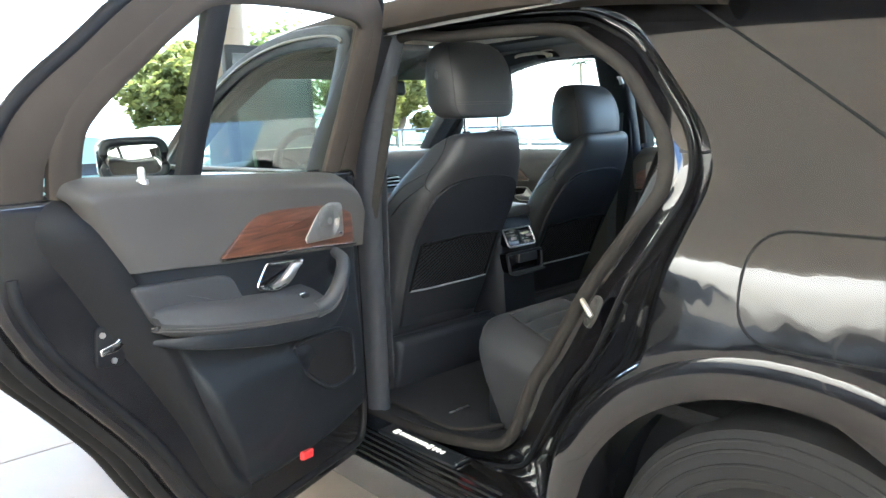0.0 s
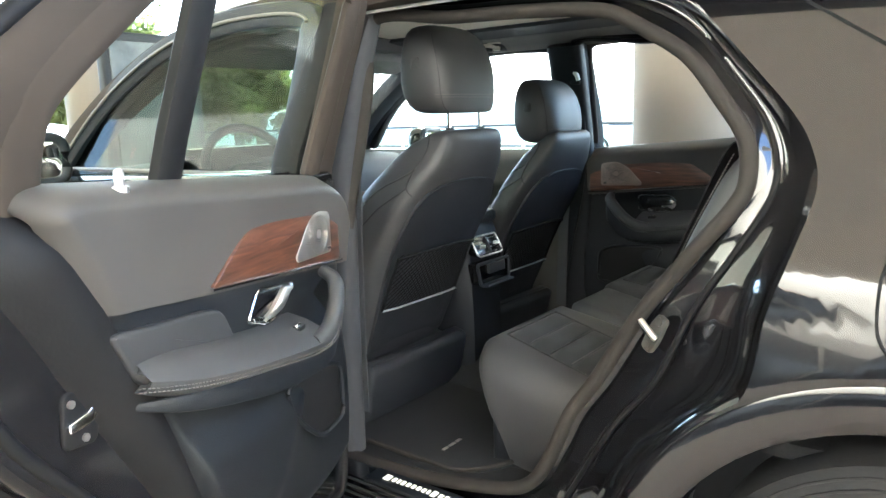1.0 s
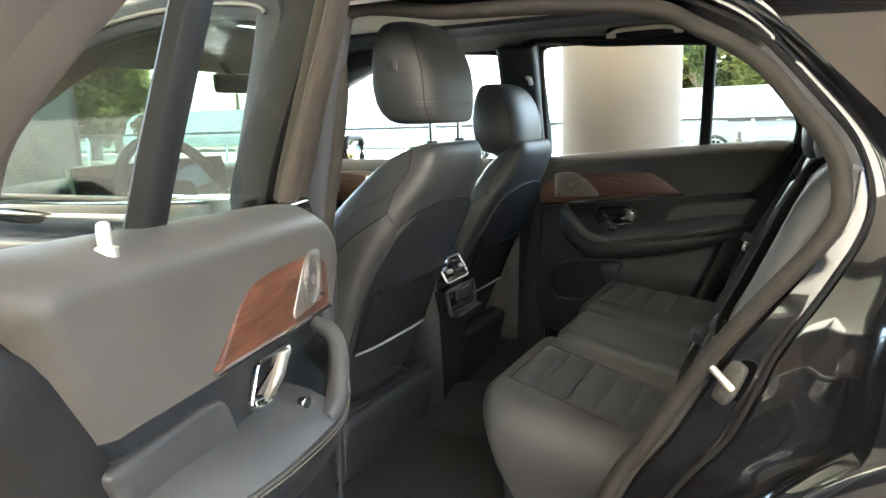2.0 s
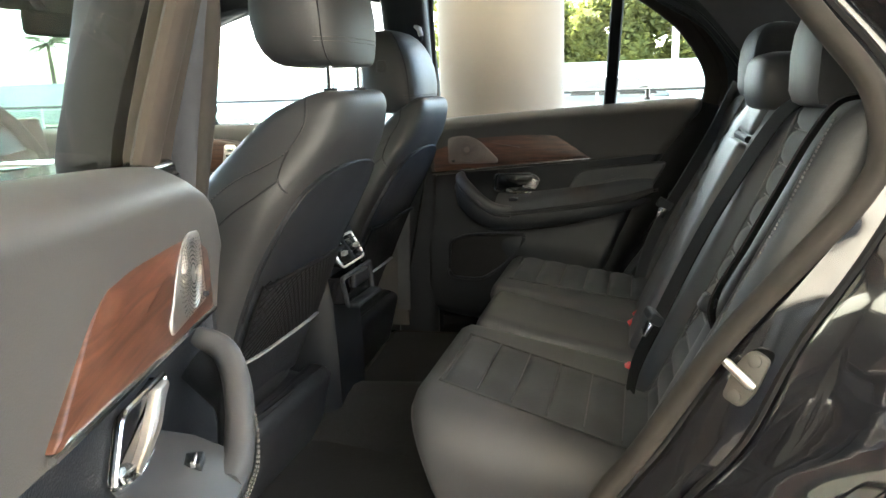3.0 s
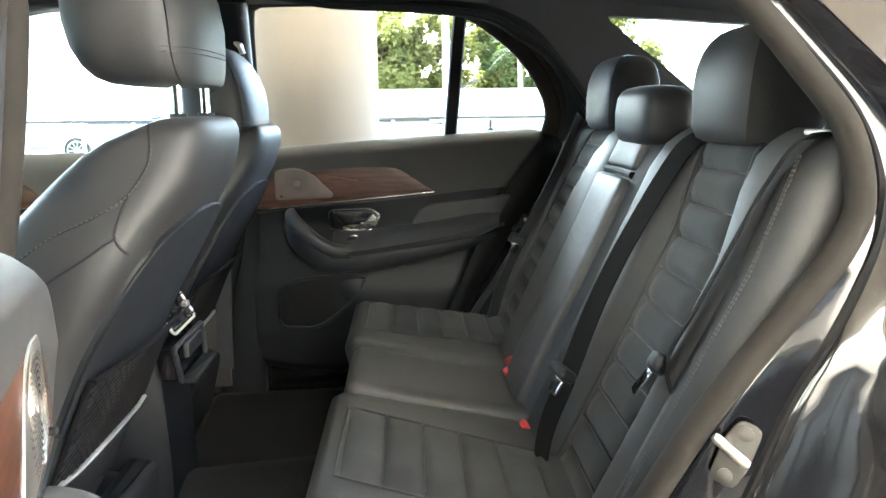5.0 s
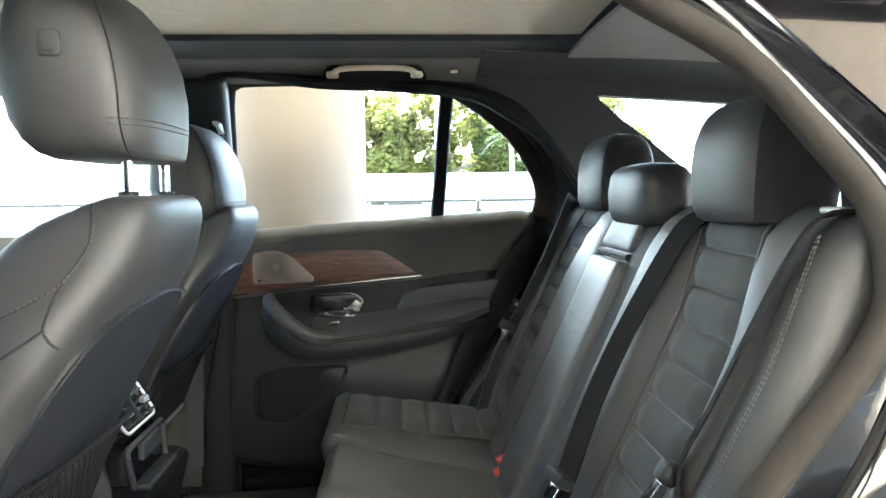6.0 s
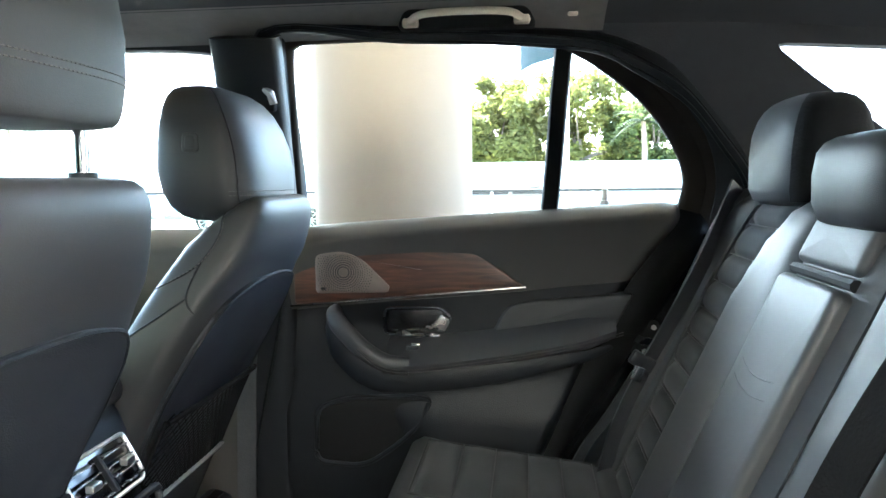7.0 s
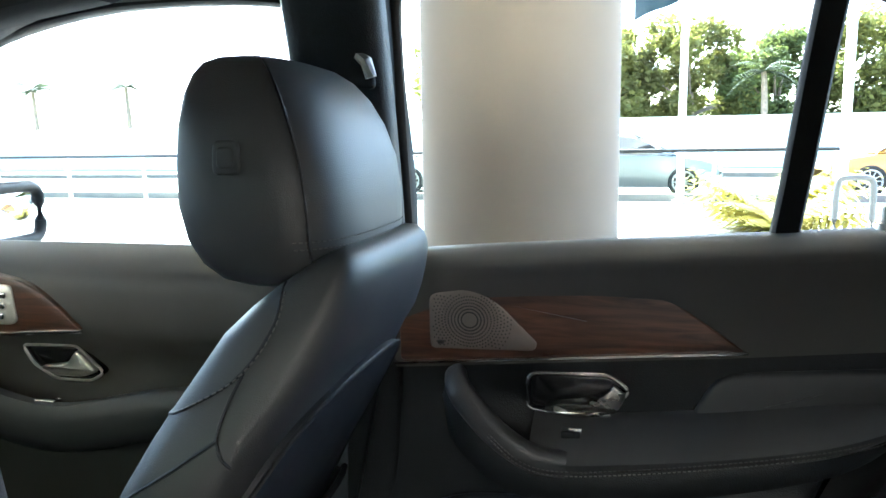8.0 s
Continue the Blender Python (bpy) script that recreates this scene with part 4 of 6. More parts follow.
build_rear_door("rear_door", "open rear car door with grey trim and walnut panel", lambda q, w, z: np.array([*(D0 + DD * (q - 0.03) * 0.912 + DN * w), z + 0.012]), True)
build_rear_door("rear_door", "closed rear car door with dark trim in shade", lambda q, w, z: np.array([0.953 * q, 0.712 - w, z + 0.010]), False)


def build_front_door(side):
    door = thing("front_door", "closed front car door with walnut trim and clear glass", "car door", (-0.55, side * 0.75, 0.4), "front doors")
    P = lambda x, z, w: np.array([x, side * (0.72 - w), z])

    def lean(z):
        return -0.07 + 0.30 * max(0.0, z - 1.2)
    low = rpoly([(-1.30, 0.40), (-1.33, 0.80), (-1.32, 1.17), (-0.06, 1.20), (-0.09, 0.38)], [0.05, 0.1, 0.03, 0.02, 0.05], 5)
    if side > 0:
        low[:, 1] = np.minimum(low[:, 1], 1.125)
    pillow("outer_shell", low, P, -0.05, -0.225, 0.03, PAINT, door, "glossy black painted outer skin", 0.012)
    path = curve([(-0.095, 1.17), (-0.085, 1.35), (-0.08, 1.54), (-0.10, 1.595), (-0.26, 1.615), (-0.50, 1.61), (-0.74, 1.565), (-0.95, 1.475), (-1.12, 1.36), (-1.28, 1.20)], 44)
    tube("window_frame", [P(q, z, lean(z) - 0.012) for q, z in path], 0.036, PLASTIC, door, "dark window frame", False, 14, 0.026, (0, 1, 0), 4)
    tube("frame_strip", [P(q, z, lean(z) - 0.045) for q, z in path[12:]], 0.005, STRIP, door, "cream frame strip", False, 8)
    tube("belt_strip", [P(q, 1.195 if side < 0 else 1.120, -0.165) for q in (-1.28, -0.6, -0.08)], 0.007, STRIP, door, "cream belt strip", False, 8)
    pane = rpoly([(-0.09, 1.15), (-0.09, 1.59), (-0.26, 1.605), (-0.50, 1.60), (-0.74, 1.555), (-0.95, 1.465), (-1.12, 1.35), (-1.28, 1.15)], 0.02, 4)
    g = solid("window_glass", *loft([[P(p[0], p[1], lean(p[1]) - 0.018) for p in pane]], True, True, False), GLASS if side > 0 else TINT, door, "clear slightly green side glass")
    g.visible_shadow = False

    def panel(s, t, w):
        x = -1.30 + 1.21 * s
        z = (1.190 if side < 0 else 1.172) - 0.74 * t
        depth = -0.07 + 0.07 * math.sin(min(1, t / 0.08) * math.pi / 2) - 0.03 * max(0, (t - 0.22) / 0.05 if t < 0.27 else 1 if t < 0.33 else max(0, 1 - (t - 0.33) / 0.1)) + 0.02 * math.sin(t * 9)
        return P(x, z, depth - w)
    sheet("inner_trim", panel, 20, 40, TRIM, door, "dark grey soft inner trim", 0.012)
    Q = lambda x, z, w: P(x, z, w + 0.016)
    wo = rpoly([(-1.05, 0.985), (-1.05, 1.118), (-0.80, 1.126), (-0.70, 1.112), (-0.635, 1.070), (-0.586, 1.024)], [0.01, 0.02, 0.05, 0.05, 0.05, 0.004], 6)
    wood = pillow("wood_panel", wo, Q, -0.02, 0.012, 0.004, WOOD, door, "open-pored reddish walnut panel", 0.002)
    tube("chrome_strip", [Q(q, z, 0.011) for q, z in ((-1.06, 0.982), (-0.79, 1.006), (-0.584, 1.022))], 0.004, CHROME, wood, "thin chrome strip", False, 6)
    pad = pillow("seat_switch_panel", rpoly([(-0.790, 1.028), (-0.775, 1.106), (-0.730, 1.104), (-0.722, 1.036), (-0.735, 1.028)], 0.01, 5), Q, 0.01, 0.018, 0.003, SATIN, door, "silver seat adjustment panel")
    for k in range(3):
        rbox("switch", Q(-0.758 + 0.004 * k, 1.046 + 0.02 * k, 0.022), (0.028, 0.008, 0.012), 0.003, CHROME, pad)
    bez = rpoly([(-0.755, 0.978), (-0.630, 0.984), (-0.570, 0.933), (-0.600, 0.915), (-0.680, 0.914), (-0.730, 0.940)], 0.014, 5)
    hd = pillow("door_handle", bez, P, -0.05, -0.012, 0.004, GLOSS, door, "chrome handle in a dark bezel")
    tube("bezel", [P(q, z, -0.006) for q, z in bez], 0.003, SATIN, hd, "", True, 6)
    pillow("lever", rpoly([(-0.715, 0.938), (-0.650, 0.948), (-0.628, 0.976), (-0.585, 0.934), (-0.62, 0.922), (-0.68, 0.922)], 0.010, 5), P, -0.02, 0.0, 0.005, SATIN, hd)
    arm = curve([(-1.05, 0.96, 0.03), (-0.9, 0.915, 0.06), (-0.75, 0.870, 0.072), (-0.60, 0.852, 0.07), (-0.42, 0.885, 0.055), (-0.2, 0.905, 0.02)], 24)
    tube("armrest", [P(*p) for p in arm], 0.045, LEATHER2, door, "padded armrest", False, 12, 0.028, (0, 1, 0), 2.6)
    rbox("window_switch", P(-0.642, 0.895, 0.062), (0.045, 0.02, 0.012), 0.003, CHROME, door)
    # mirror, set lower and further forward on the far side
    mx, mz = (-0.99, 1.235) if side < 0 else (-1.150, 1.192)
    mir = rbox("mirror_housing", (mx, side * 1.08, mz), (0.10, 0.24, 0.165), 0.045, PAINT, door, "black door mirror", (0, 0, side * 12))
    pillow("mirror_glass", rpoly([(-0.095, -0.056), (0.088, -0.056), (0.088, 0.056), (-0.095, 0.056)], 0.034, 6), lambda a, b, c: np.array([mx + 0.054 + c - side * a * 0.2, side * 1.08 + a, mz + b]), 0, 0.004, 0.001, MIRROR, mir)
    tube("mirror_rim", [(mx + 0.055 - side * a * 0.2, side * 1.08 + a, mz + b) for a, b in rpoly([(-0.106, -0.068), (0.100, -0.068), (0.100, 0.068), (-0.106, 0.068)], 0.044, 7)], 0.016, PLASTIC, mir, "matt black mirror rim", True, 10)
    tube("mirror_arm", [(mx, side * 0.92, mz - 0.065), (mx, side * 1.0, mz - 0.055)], 0.03, PAINT, mir, "", False, 10)
    return door


for side in (-1, 1):
    build_front_door(side)


# ---- front seats ----
def build_front_seat(dx, cy, dz, head, front_line, label):
    """dx, dz: the seat's shift from the driver's place; cy: its middle; head: middle, half depth, half width, foot and height of the head restraint."""
    cx = 0.20 + dx
    seat = thing("front_seat", label, "car seat", (cx - 0.4, cy, 0.4), "front seats")
    back_x = lambda z: dx + float(np.interp(z - dz, [0.5, 0.76, 0.935, 1.06, 1.143, 1.18, 1.215, 1.25, 1.28], [-0.155, -0.040, 0.035, 0.108, 0.152, 0.178, 0.194, 0.203, 0.203]))
    front = lambda z: float(np.interp(z, [p[1] for p in front_line], [p[0] for p in front_line]))
    zs = [0.54, 0.62, 0.74, 0.87, 0.96, 1.02, 1.08, 1.12, 1.15, 1.18, 1.21, 1.235, 1.255, 1.268, 1.279, 1.286, 1.289]
    hw = [0.215, 0.224, 0.230, 0.236, 0.242, 0.244, 0.236, 0.223, 0.208, 0.190, 0.172, 0.159, 0.149, 0.142, 0.132, 0.119, 0.10]
    trim_back = [0] * 13 + [0.001, 0.005, 0.012, 0.025]
    POW = 4.2
    dp, mids, rings = [], [], []
    for z, h, cut in zip(zs, hw, trim_back):
        a, b = front(z + dz) + cut * 0.6, back_x(z + dz) - cut
        dp.append((b - a) / 2)
        mids.append((a + b) / 2)
        rings.append(super_ring(mids[-1], cy, dp[-1], h, z + dz, 60, POW))
    zs = [z + dz for z in zs]
    at = lambda z, row: float(np.interp(z, zs, row))
    v, f = loft(rings)
    backrest = solid("backrest", v, f, LEATHER, seat, "black leather backrest with side bolsters", 70)

    def P(a, b, c):
        """On the rear face: a across, b up, c out of it."""
        u = min(0.985, abs(a) / at(b, hw))
        return np.array([at(b, mids) + at(b, dp) * (1 - u ** POW) ** (1 / POW) + c, cy + a, b])

    # hard rear shell with a flat arched top
    arch = curve([(-0.180, 0.62), (-0.197, 0.80), (-0.204, 0.93), (-0.202, 1.02), (-0.186, 1.085), (-0.145, 1.128), (-0.07, 1.146), (0.0, 1.149), (0.07, 1.146), (0.145, 1.128), (0.186, 1.085), (0.202, 1.02), (0.204, 0.93), (0.197, 0.80), (0.180, 0.62)], 60)
    rows = []
    for sc, c in ((1.0, -0.004), (0.998, 0.007), (0.985, 0.0095), (0.96, 0.007), (0.8, 0.006), (0.5, 0.006), (0.2, 0.006)):
        rows.append([P(p[0] * sc, 0.82 + (p[1] - 0.82) * sc + dz, c) for p in arch])
    v, f = loft(rows, True, False, True)
    shell = solid("rear_shell", v, f, SHELL, seat, "hard dark plastic seat back shell", 60)
    tube("shell_edge", [P(p[0] * 0.992, 0.82 + (p[1] - 0.82) * 0.992 + dz, 0.0085) for p in arch[6:-6]], 0.0028, PLASTIC, shell, "", False, 6)
    # net pocket
    net = thing("net_pocket", "black net pocket on the seat back with a pale lower bar", "net pocket", P(0, 0.76 + dz, 0.02), "seat back nets")
    tube("bar", [P(a, 0.766 + dz + 0.004 * a, 0.018) for a in np.linspace(-0.185, 0.165, 8)], 0.006, PALEPLASTIC, net, "pale grey bar", False, 8, 0.003)
    tube("hem", [P(a, 0.948 + dz - 0.018 * (a / 0.18) ** 2, 0.018 + 0.02 * (1 - (a / 0.19) ** 2)) for a in np.linspace(-0.185, 0.165, 12)], 0.0045, NETTING, net, "", False, 8)
    for e in (-0.185, 0.165):
        tube("hem", [P(e, b + dz, 0.014) for b in (0.766, 0.85, 0.930)], 0.004, NETTING, net, "", False, 6)
    v, f = [], []

    def cord(a, b):
        n0 = len(v)
        a, b = np.array(a), np.array(b)
        for e in (a, b):
            v.extend([e + (0, 0.0014, 0.0007), e + (0, -0.0014, 0.0007), e + (0.0016, 0, -0.0007)])
        f.extend([(n0, n0 + 1, n0 + 4, n0 + 3), (n0 + 1, n0 + 2, n0 + 5, n0 + 4), (n0 + 2, n0, n0 + 3, n0 + 5)])

    def net_p(a, b):
        return P(a, b + dz, 0.013 + 0.02 * (1 - (a / 0.19) ** 2) * (b - 0.766) / 0.18)
    na, nb = 40, 20
    for i in range(na):
        for j in range(nb):
            a0, b0 = -0.183 + 0.346 * i / na, 0.768 + 0.172 * j / nb
            da, db = 0.346 / na, 0.172 / nb
            if (i + j) % 2:
                cord(net_p(a0, b0), net_p(a0 + da, b0 + db))
            else:
                cord(net_p(a0 + da, b0), net_p(a0, b0 + db))
    solid("mesh", v, f, NETTING, net, "fine black netting")
    # seams over the shoulders: one sweeping forward, one running down to the shell
    sweep = [(0.128, 1.279), (0.134, 1.251), (0.131, 1.222), (0.108, 1.184), (0.066, 1.158), (0.018, 1.136), (-0.03, 1.10), (-0.075, 1.05)]
    branch = [(0.112, 1.187), (0.103, 1.160), (0.100, 1.135), (0.112, 1.112)]
    lower = [(0.100, 1.135), (0.06, 1.108), (0.01, 1.075), (-0.04, 1.03)]
    for sgn in (-1, 1):
        for line in (sweep, branch, lower):
            pts = []
            for x, z in curve(line, 30):
                x, z = x + dx, z + dz
                u = max(-0.97, min(0.97, (x - at(z, mids)) / at(z, dp)))
                pts.append((at(z, mids) + u * at(z, dp), cy + sgn * (at(z, hw) * (1 - abs(u) ** POW) ** (1 / POW) + 0.0003), z))
            tube("seam", pts, 0.0018, PLASTIC, backrest, "", False, 6)
            if line is sweep:
                stitches("stitching", [(x + 0.004, y + sgn * 0.0008, z + 0.003) for x, y, z in pts[4:]], backrest, 0.007, 0.0008)
    # cushion
    rings = []
    for t in np.linspace(0, 1, 13):
        y = cy - 0.26 + 0.52 * t
        e = (1 - abs(2 * t - 1) ** 6)
        bol = 0.035 * abs(2 * t - 1) ** 3
        rings.append([(cx + a, y, 0.42 + (b - 0.42) * (0.55 + 0.45 * e) + (bol if b > 0.55 else 0)) for a, b in ((-0.28, 0.42), (-0.26, 0.58), (-0.35, 0.60), (-0.55, 0.605), (-0.72, 0.625), (-0.77, 0.60), (-0.78, 0.53), (-0.74, 0.42))])
    v, f = loft(rings)
    solid("seat_cushion", v, f, LEATHER, seat, "black leather seat cushion", 60)
    rbox("seat_base", (cx - 0.52, cy, 0.42), (0.46, 0.44, 0.07), 0.02, PLASTIC, seat)
    rbox("rear_cover", (cx - 0.285, cy, 0.505), (0.07, 0.49, 0.21), 0.025, SHELL, seat, "dark carpeted cover behind the cushion", (0, 14, 0))
    for sgn in (-1, 1):
        tube("seat_rail", [(cx - 0.80, cy + sgn * 0.19, 0.385), (cx - 0.22, cy + sgn * 0.19, 0.385)], 0.016, DARKMETAL, seat, "", False, 8, 0.022, (0, 0, 1), 4)
    rbox("side_cover", (cx - 0.50, cy - 0.262 if cy < 0 else cy + 0.262, 0.49), (0.42, 0.03, 0.12), 0.012, PLASTIC, seat)
    # head restraint on two posts: a soft block, flat behind, rounded in front
    hx, hd, hy, z0, hh = head
    head_z = [hh * k for k in (0, 0.012, 0.045, 0.11, 0.21, 0.36, 0.54, 0.70, 0.82, 0.905, 0.96, 0.99, 1)]
    head_w = [hy * k for k in (0.60, 0.74, 0.85, 0.93, 0.98, 1, 0.995, 0.965, 0.90, 0.80, 0.67, 0.50, 0.30)]
    head_d = [hd * k for k in (0.58, 0.70, 0.80, 0.885, 0.955, 1, 0.955, 0.86, 0.75, 0.63, 0.50, 0.36, 0.2)]
    head_c = [hx + (0.85 if z < 0.36 * hh else -0.55) * (hd - d) for z, d in zip(head_z, head_d)]
    rings = [super_ring(c, cy, d, w, z0 + z, 48, 3.3) for z, w, d, c in zip(head_z, head_w, head_d, head_c)]
    v, f = loft(rings)
    head = solid("headrest", v, f, LEATHER, seat, "black leather head restraint", 75)
    on_head = lambda e, row: float(np.interp(e, head_z, row))
    for e in (0.050, 0.043):
        pts = [p for p in super_ring(on_head(e, head_c), cy, on_head(e, head_d) + 0.0004, on_head(e, head_w) + 0.0004, z0 + e, 72, 3.3) if p[0] > on_head(e, head_c) + 0.55 * on_head(e, head_d)]
        pts.sort(key=lambda p: p[1])
        stitches("stitching", pts, head, 0.006, 0.0008)
    for sgn in (-1, 1):
        pts = []
        for z, w, d, c in list(zip(head_z, head_w, head_d, head_c))[1:-2]:
            u = 0.70
            pts.append((c + d * u + 0.0004, cy + sgn * (w * (1 - u ** 3.3) ** (1 / 3.3) + 0.0004), z0 + z))
        tube("side_seam", curve(pts, 30), 0.0014, PLASTIC, head, "", False, 6)
        tube("post", [(hx + 0.055, cy + sgn * 0.075, 1.272 + dz), (hx + 0.055, cy + sgn * 0.075, z0 + 0.03)], 0.0075, CHROME, seat, "chrome post", False, 12)
        tube("post_sleeve", [(hx + 0.055, cy + sgn * 0.075, 1.27 + dz), (hx + 0.055, cy + sgn * 0.075, 1.294 + dz)], 0.013, PLASTIC, seat, "", False, 12)
    zb = 0.56 * hh
    wb = on_head(zb, head_w)
    btn = pillow("release_button", rpoly([(-0.015, -0.016), (0.015, -0.016), (0.013, 0.016), (-0.013, 0.016)], 0.008, 4), lambda a, b, c: np.array([hx - 0.004 + a, cy - wb - c, z0 + zb + b]), -0.01, 0.003, 0.003, LEATHER, head, "round-cornered release button")
    pillow("button_face", rpoly([(-0.009, -0.010), (0.009, -0.010), (0.008, 0.010), (-0.008, 0.010)], 0.005, 4), lambda a, b, c: np.array([hx - 0.004 + a, cy - wb - c, z0 + zb + b]), 0.0, 0.0045, 0.002, LEATHER, btn)
    return seat


build_front_seat(0.0, -0.350, 0.0, (0.098, 0.096, 0.148, 1.334, 0.245), [(-0.34, 0.5), (-0.25, 0.76), (-0.165, 1.0), (-0.105, 1.1), (-0.05, 1.165), (-0.022, 1.195), (0.012, 1.23), (0.055, 1.257), (0.100, 1.276), (0.13, 1.289)], "black leather driver's seat with raised head restraint")
build_front_seat(-0.05, 0.340, -0.027, (0.038, 0.093, 0.147, 1.220, 0.230), [(-0.34, 0.5), (-0.24, 0.76), (-0.16, 0.90), (-0.11, 0.97), (-0.055, 1.07), (-0.015, 1.14), (0.015, 1.19), (0.055, 1.222), (0.088, 1.245), (0.11, 1.262)], "black leather passenger seat with lowered head restraint")

# buckle tongue lying under the driver's seat
buckle = rbox("seat_buckle", (-0.105, -0.44, 0.50), (0.05, 0.02, 0.028), 0.005, PLASTIC, None, "", (0, 25, 30))
tagged(buckle, "small connector clip beneath the front seat", "clip")
rbox("clip_face", (-0.08, -0.45, 0.502), (0.022, 0.02, 0.02), 0.003, SATIN, buckle, "", (0, 25, 30))


# ---- rear bench ----
CY = 0.043
TH = math.atan(0.455)


def back_p(y, s, h):
    """A place on the rear backrest: across, up along it, out of it."""
    return np.array([0.735 + s * math.sin(TH) - h * math.cos(TH), y, 0.62 + s * math.cos(TH) + h * math.sin(TH)])


def build_bench():
    bench = thing("rear_bench", "black leather and microfibre rear bench with three head restraints", "rear seat", (0.6, CY, 0.4))

    def top_z(x):
        return 0.744 - 0.20 * (x - 0.34) - 0.35 * max(0.0, 0.345 - x) ** 1.2

    def quilt(a0, a1, b0, b1, place, h, mat, parent):
        """One stuffed channel with sunk seams round it."""
        nu, nv = 9, 8
        v = []
        for i in range(nu):
            for j in range(nv):
                a, b = 2 * i / (nu - 1) - 1, 2 * j / (nv - 1) - 1
                puff = (1 - abs(b) ** 2.6) ** 0.6 * (1 - abs(a) ** 10) ** 0.5
                v.append(tuple(place((a0 + a1) / 2 + (a1 - a0) / 2 * a, (b0 + b1) / 2 + (b1 - b0) / 2 * b, -0.004 + h * puff)))
        f = [(i * nv + j, (i + 1) * nv + j, (i + 1) * nv + j + 1, i * nv + j + 1) for i in range(nu - 1) for j in range(nv - 1)]
        return solid("channel", v, f, mat, parent, "", 180)

    def cushion(name, y0, y1, roll0, roll1, mat, label, back=0.0):
        """From y0 to y1, with edge radii on both sides."""
        ys = sorted({y0 + roll0 * k for k in (0, 0.03, 0.1, 0.25, 0.45, 0.7, 1)} | {y1 - roll1 * k for k in (0, 0.03, 0.1, 0.25, 0.45, 0.7, 1)} | set(np.linspace(y0 + roll0, y1 - roll1, 10)))
        rings = []
        for y in ys:
            a, b = max(0.0, 1 - (y - y0) / roll0), max(0.0, 1 - (y1 - y) / roll1)
            drop = 1.1 * roll0 * (1 - math.sqrt(max(0.0, 1 - a * a))) + 1.1 * roll1 * (1 - math.sqrt(max(0.0, 1 - b * b)))
            k = 0.5 * drop + back
            low = lambda z: 0.435 + (z - 0.435) * (0.298 - drop) / 0.298
            prof = [(0.46 + k, 0.435), (0.40 + k, 0.445)] + [(x + k, low(z)) for x, z in ((0.365, 0.56), (0.340, 0.62), (0.325, 0.68), (0.318, 0.715), (0.325, 0.733))]
            prof += [(x + k * max(0, 1 - (x - 0.345) / 0.2), top_z(x) - drop) for x in (0.345, 0.40, 0.47, 0.54, 0.61, 0.68, 0.75, 0.80)] + [(0.84, 0.60 - drop * 0.5), (0.84, 0.435)]
            rings.append([(x, y, max(z, 0.43)) for x, z in prof])
        v, f = loft(rings)
        return solid(name, v, f, mat, bench, label, 70)

    def on_cushion(y, x, h):
        return np.array([x, y, top_z(x) + h])

    for sgn in (-1, 1):
        y0, y1 = (-0.60, CY - 0.135) if sgn < 0 else (CY + 0.135, 0.655)
        cu = cushion("seat_cushion", y0, y1, 0.10 if sgn < 0 else 0.055, 0.055 if sgn < 0 else 0.10, LEATHER2, "leather cushion with microfibre channels")
        mid = lambda x: (-0.335 if sgn < 0 else 0.42) + sgn * 0.2 * (x - 0.35)
        edges = np.linspace(0.368, 0.77, 7)
        lay = lambda y, x, h: on_cushion(y + mid(x), x, h + 0.006)
        for k in range(6):
            quilt(-0.128, 0.128, edges[k], edges[k + 1], lay, 0.014, SUEDE, cu)
            if k:
                tube("channel_seam", [lay(y, edges[k], 0.0005) for y in np.linspace(-0.123, 0.123, 8)], 0.0014, LEATHER2, cu, "", False, 6)
        for e in (-0.132, 0.132):
            tube("piping", [lay(e, x, -0.004) for x in np.linspace(0.36, 0.77, 14)], 0.003, LEATHER, cu, "", False, 6)
        tube("front_seam", [lay(y, 0.360, -0.005) for y in np.linspace(-0.132, 0.132, 12)], 0.0025, LEATHER, cu, "", False, 6)
        rbox("side_valance", (0.61, y0 + 0.012 if sgn < 0 else y1 - 0.012, 0.50), (0.44, 0.02, 0.17), 0.008, PLASTIC, cu, "dark plastic cushion valance")
        side_y = y0 + 0.012 if sgn < 0 else y1 - 0.012
        stitches("stitching", [(x, side_y, top_z(x) - 0.073) for x in np.linspace(0.40, 0.72, 20)], cu, 0.007, 0.0012)
    rbox("seat_base", (0.65, CY - 0.01, 0.465), (0.38, 1.14, 0.15), 0.02, CARPET, bench, "black carpeted seat base")
    cushion("middle_cushion", CY - 0.13, CY + 0.13, 0.03, 0.03, LEATHER2, "plain leather middle cushion", 0.022)

    # backrests
    for sgn in (-1, 1):
        side_off = lambda s: float(np.interp(s, [0.0, 0.2, 0.32, 0.5, 0.6, 0.69], [0.433, 0.443, 0.448, 0.448, 0.413, 0.378]))
        mid = lambda s: CY + sgn * side_off(s)
        hy = CY + sgn * 0.38
        half = 0.100
        lo, hi = (-0.60, CY - 0.125) if sgn < 0 else (CY + 0.125, 0.66)
        rings = []
        for s in (-0.04, 0.0, 0.10, 0.2, 0.3, 0.4, 0.45, 0.5, 0.55, 0.6, 0.655, 0.685, 0.705, 0.715):
            row = []
            top = max(0.0, (s - 0.625) / 0.09)
            for t in np.linspace(-1, 1, 55):
                y = (lo + hi) / 2 + (hi - lo) / 2 * t
                a = abs(y - mid(s)) - half + 0.004
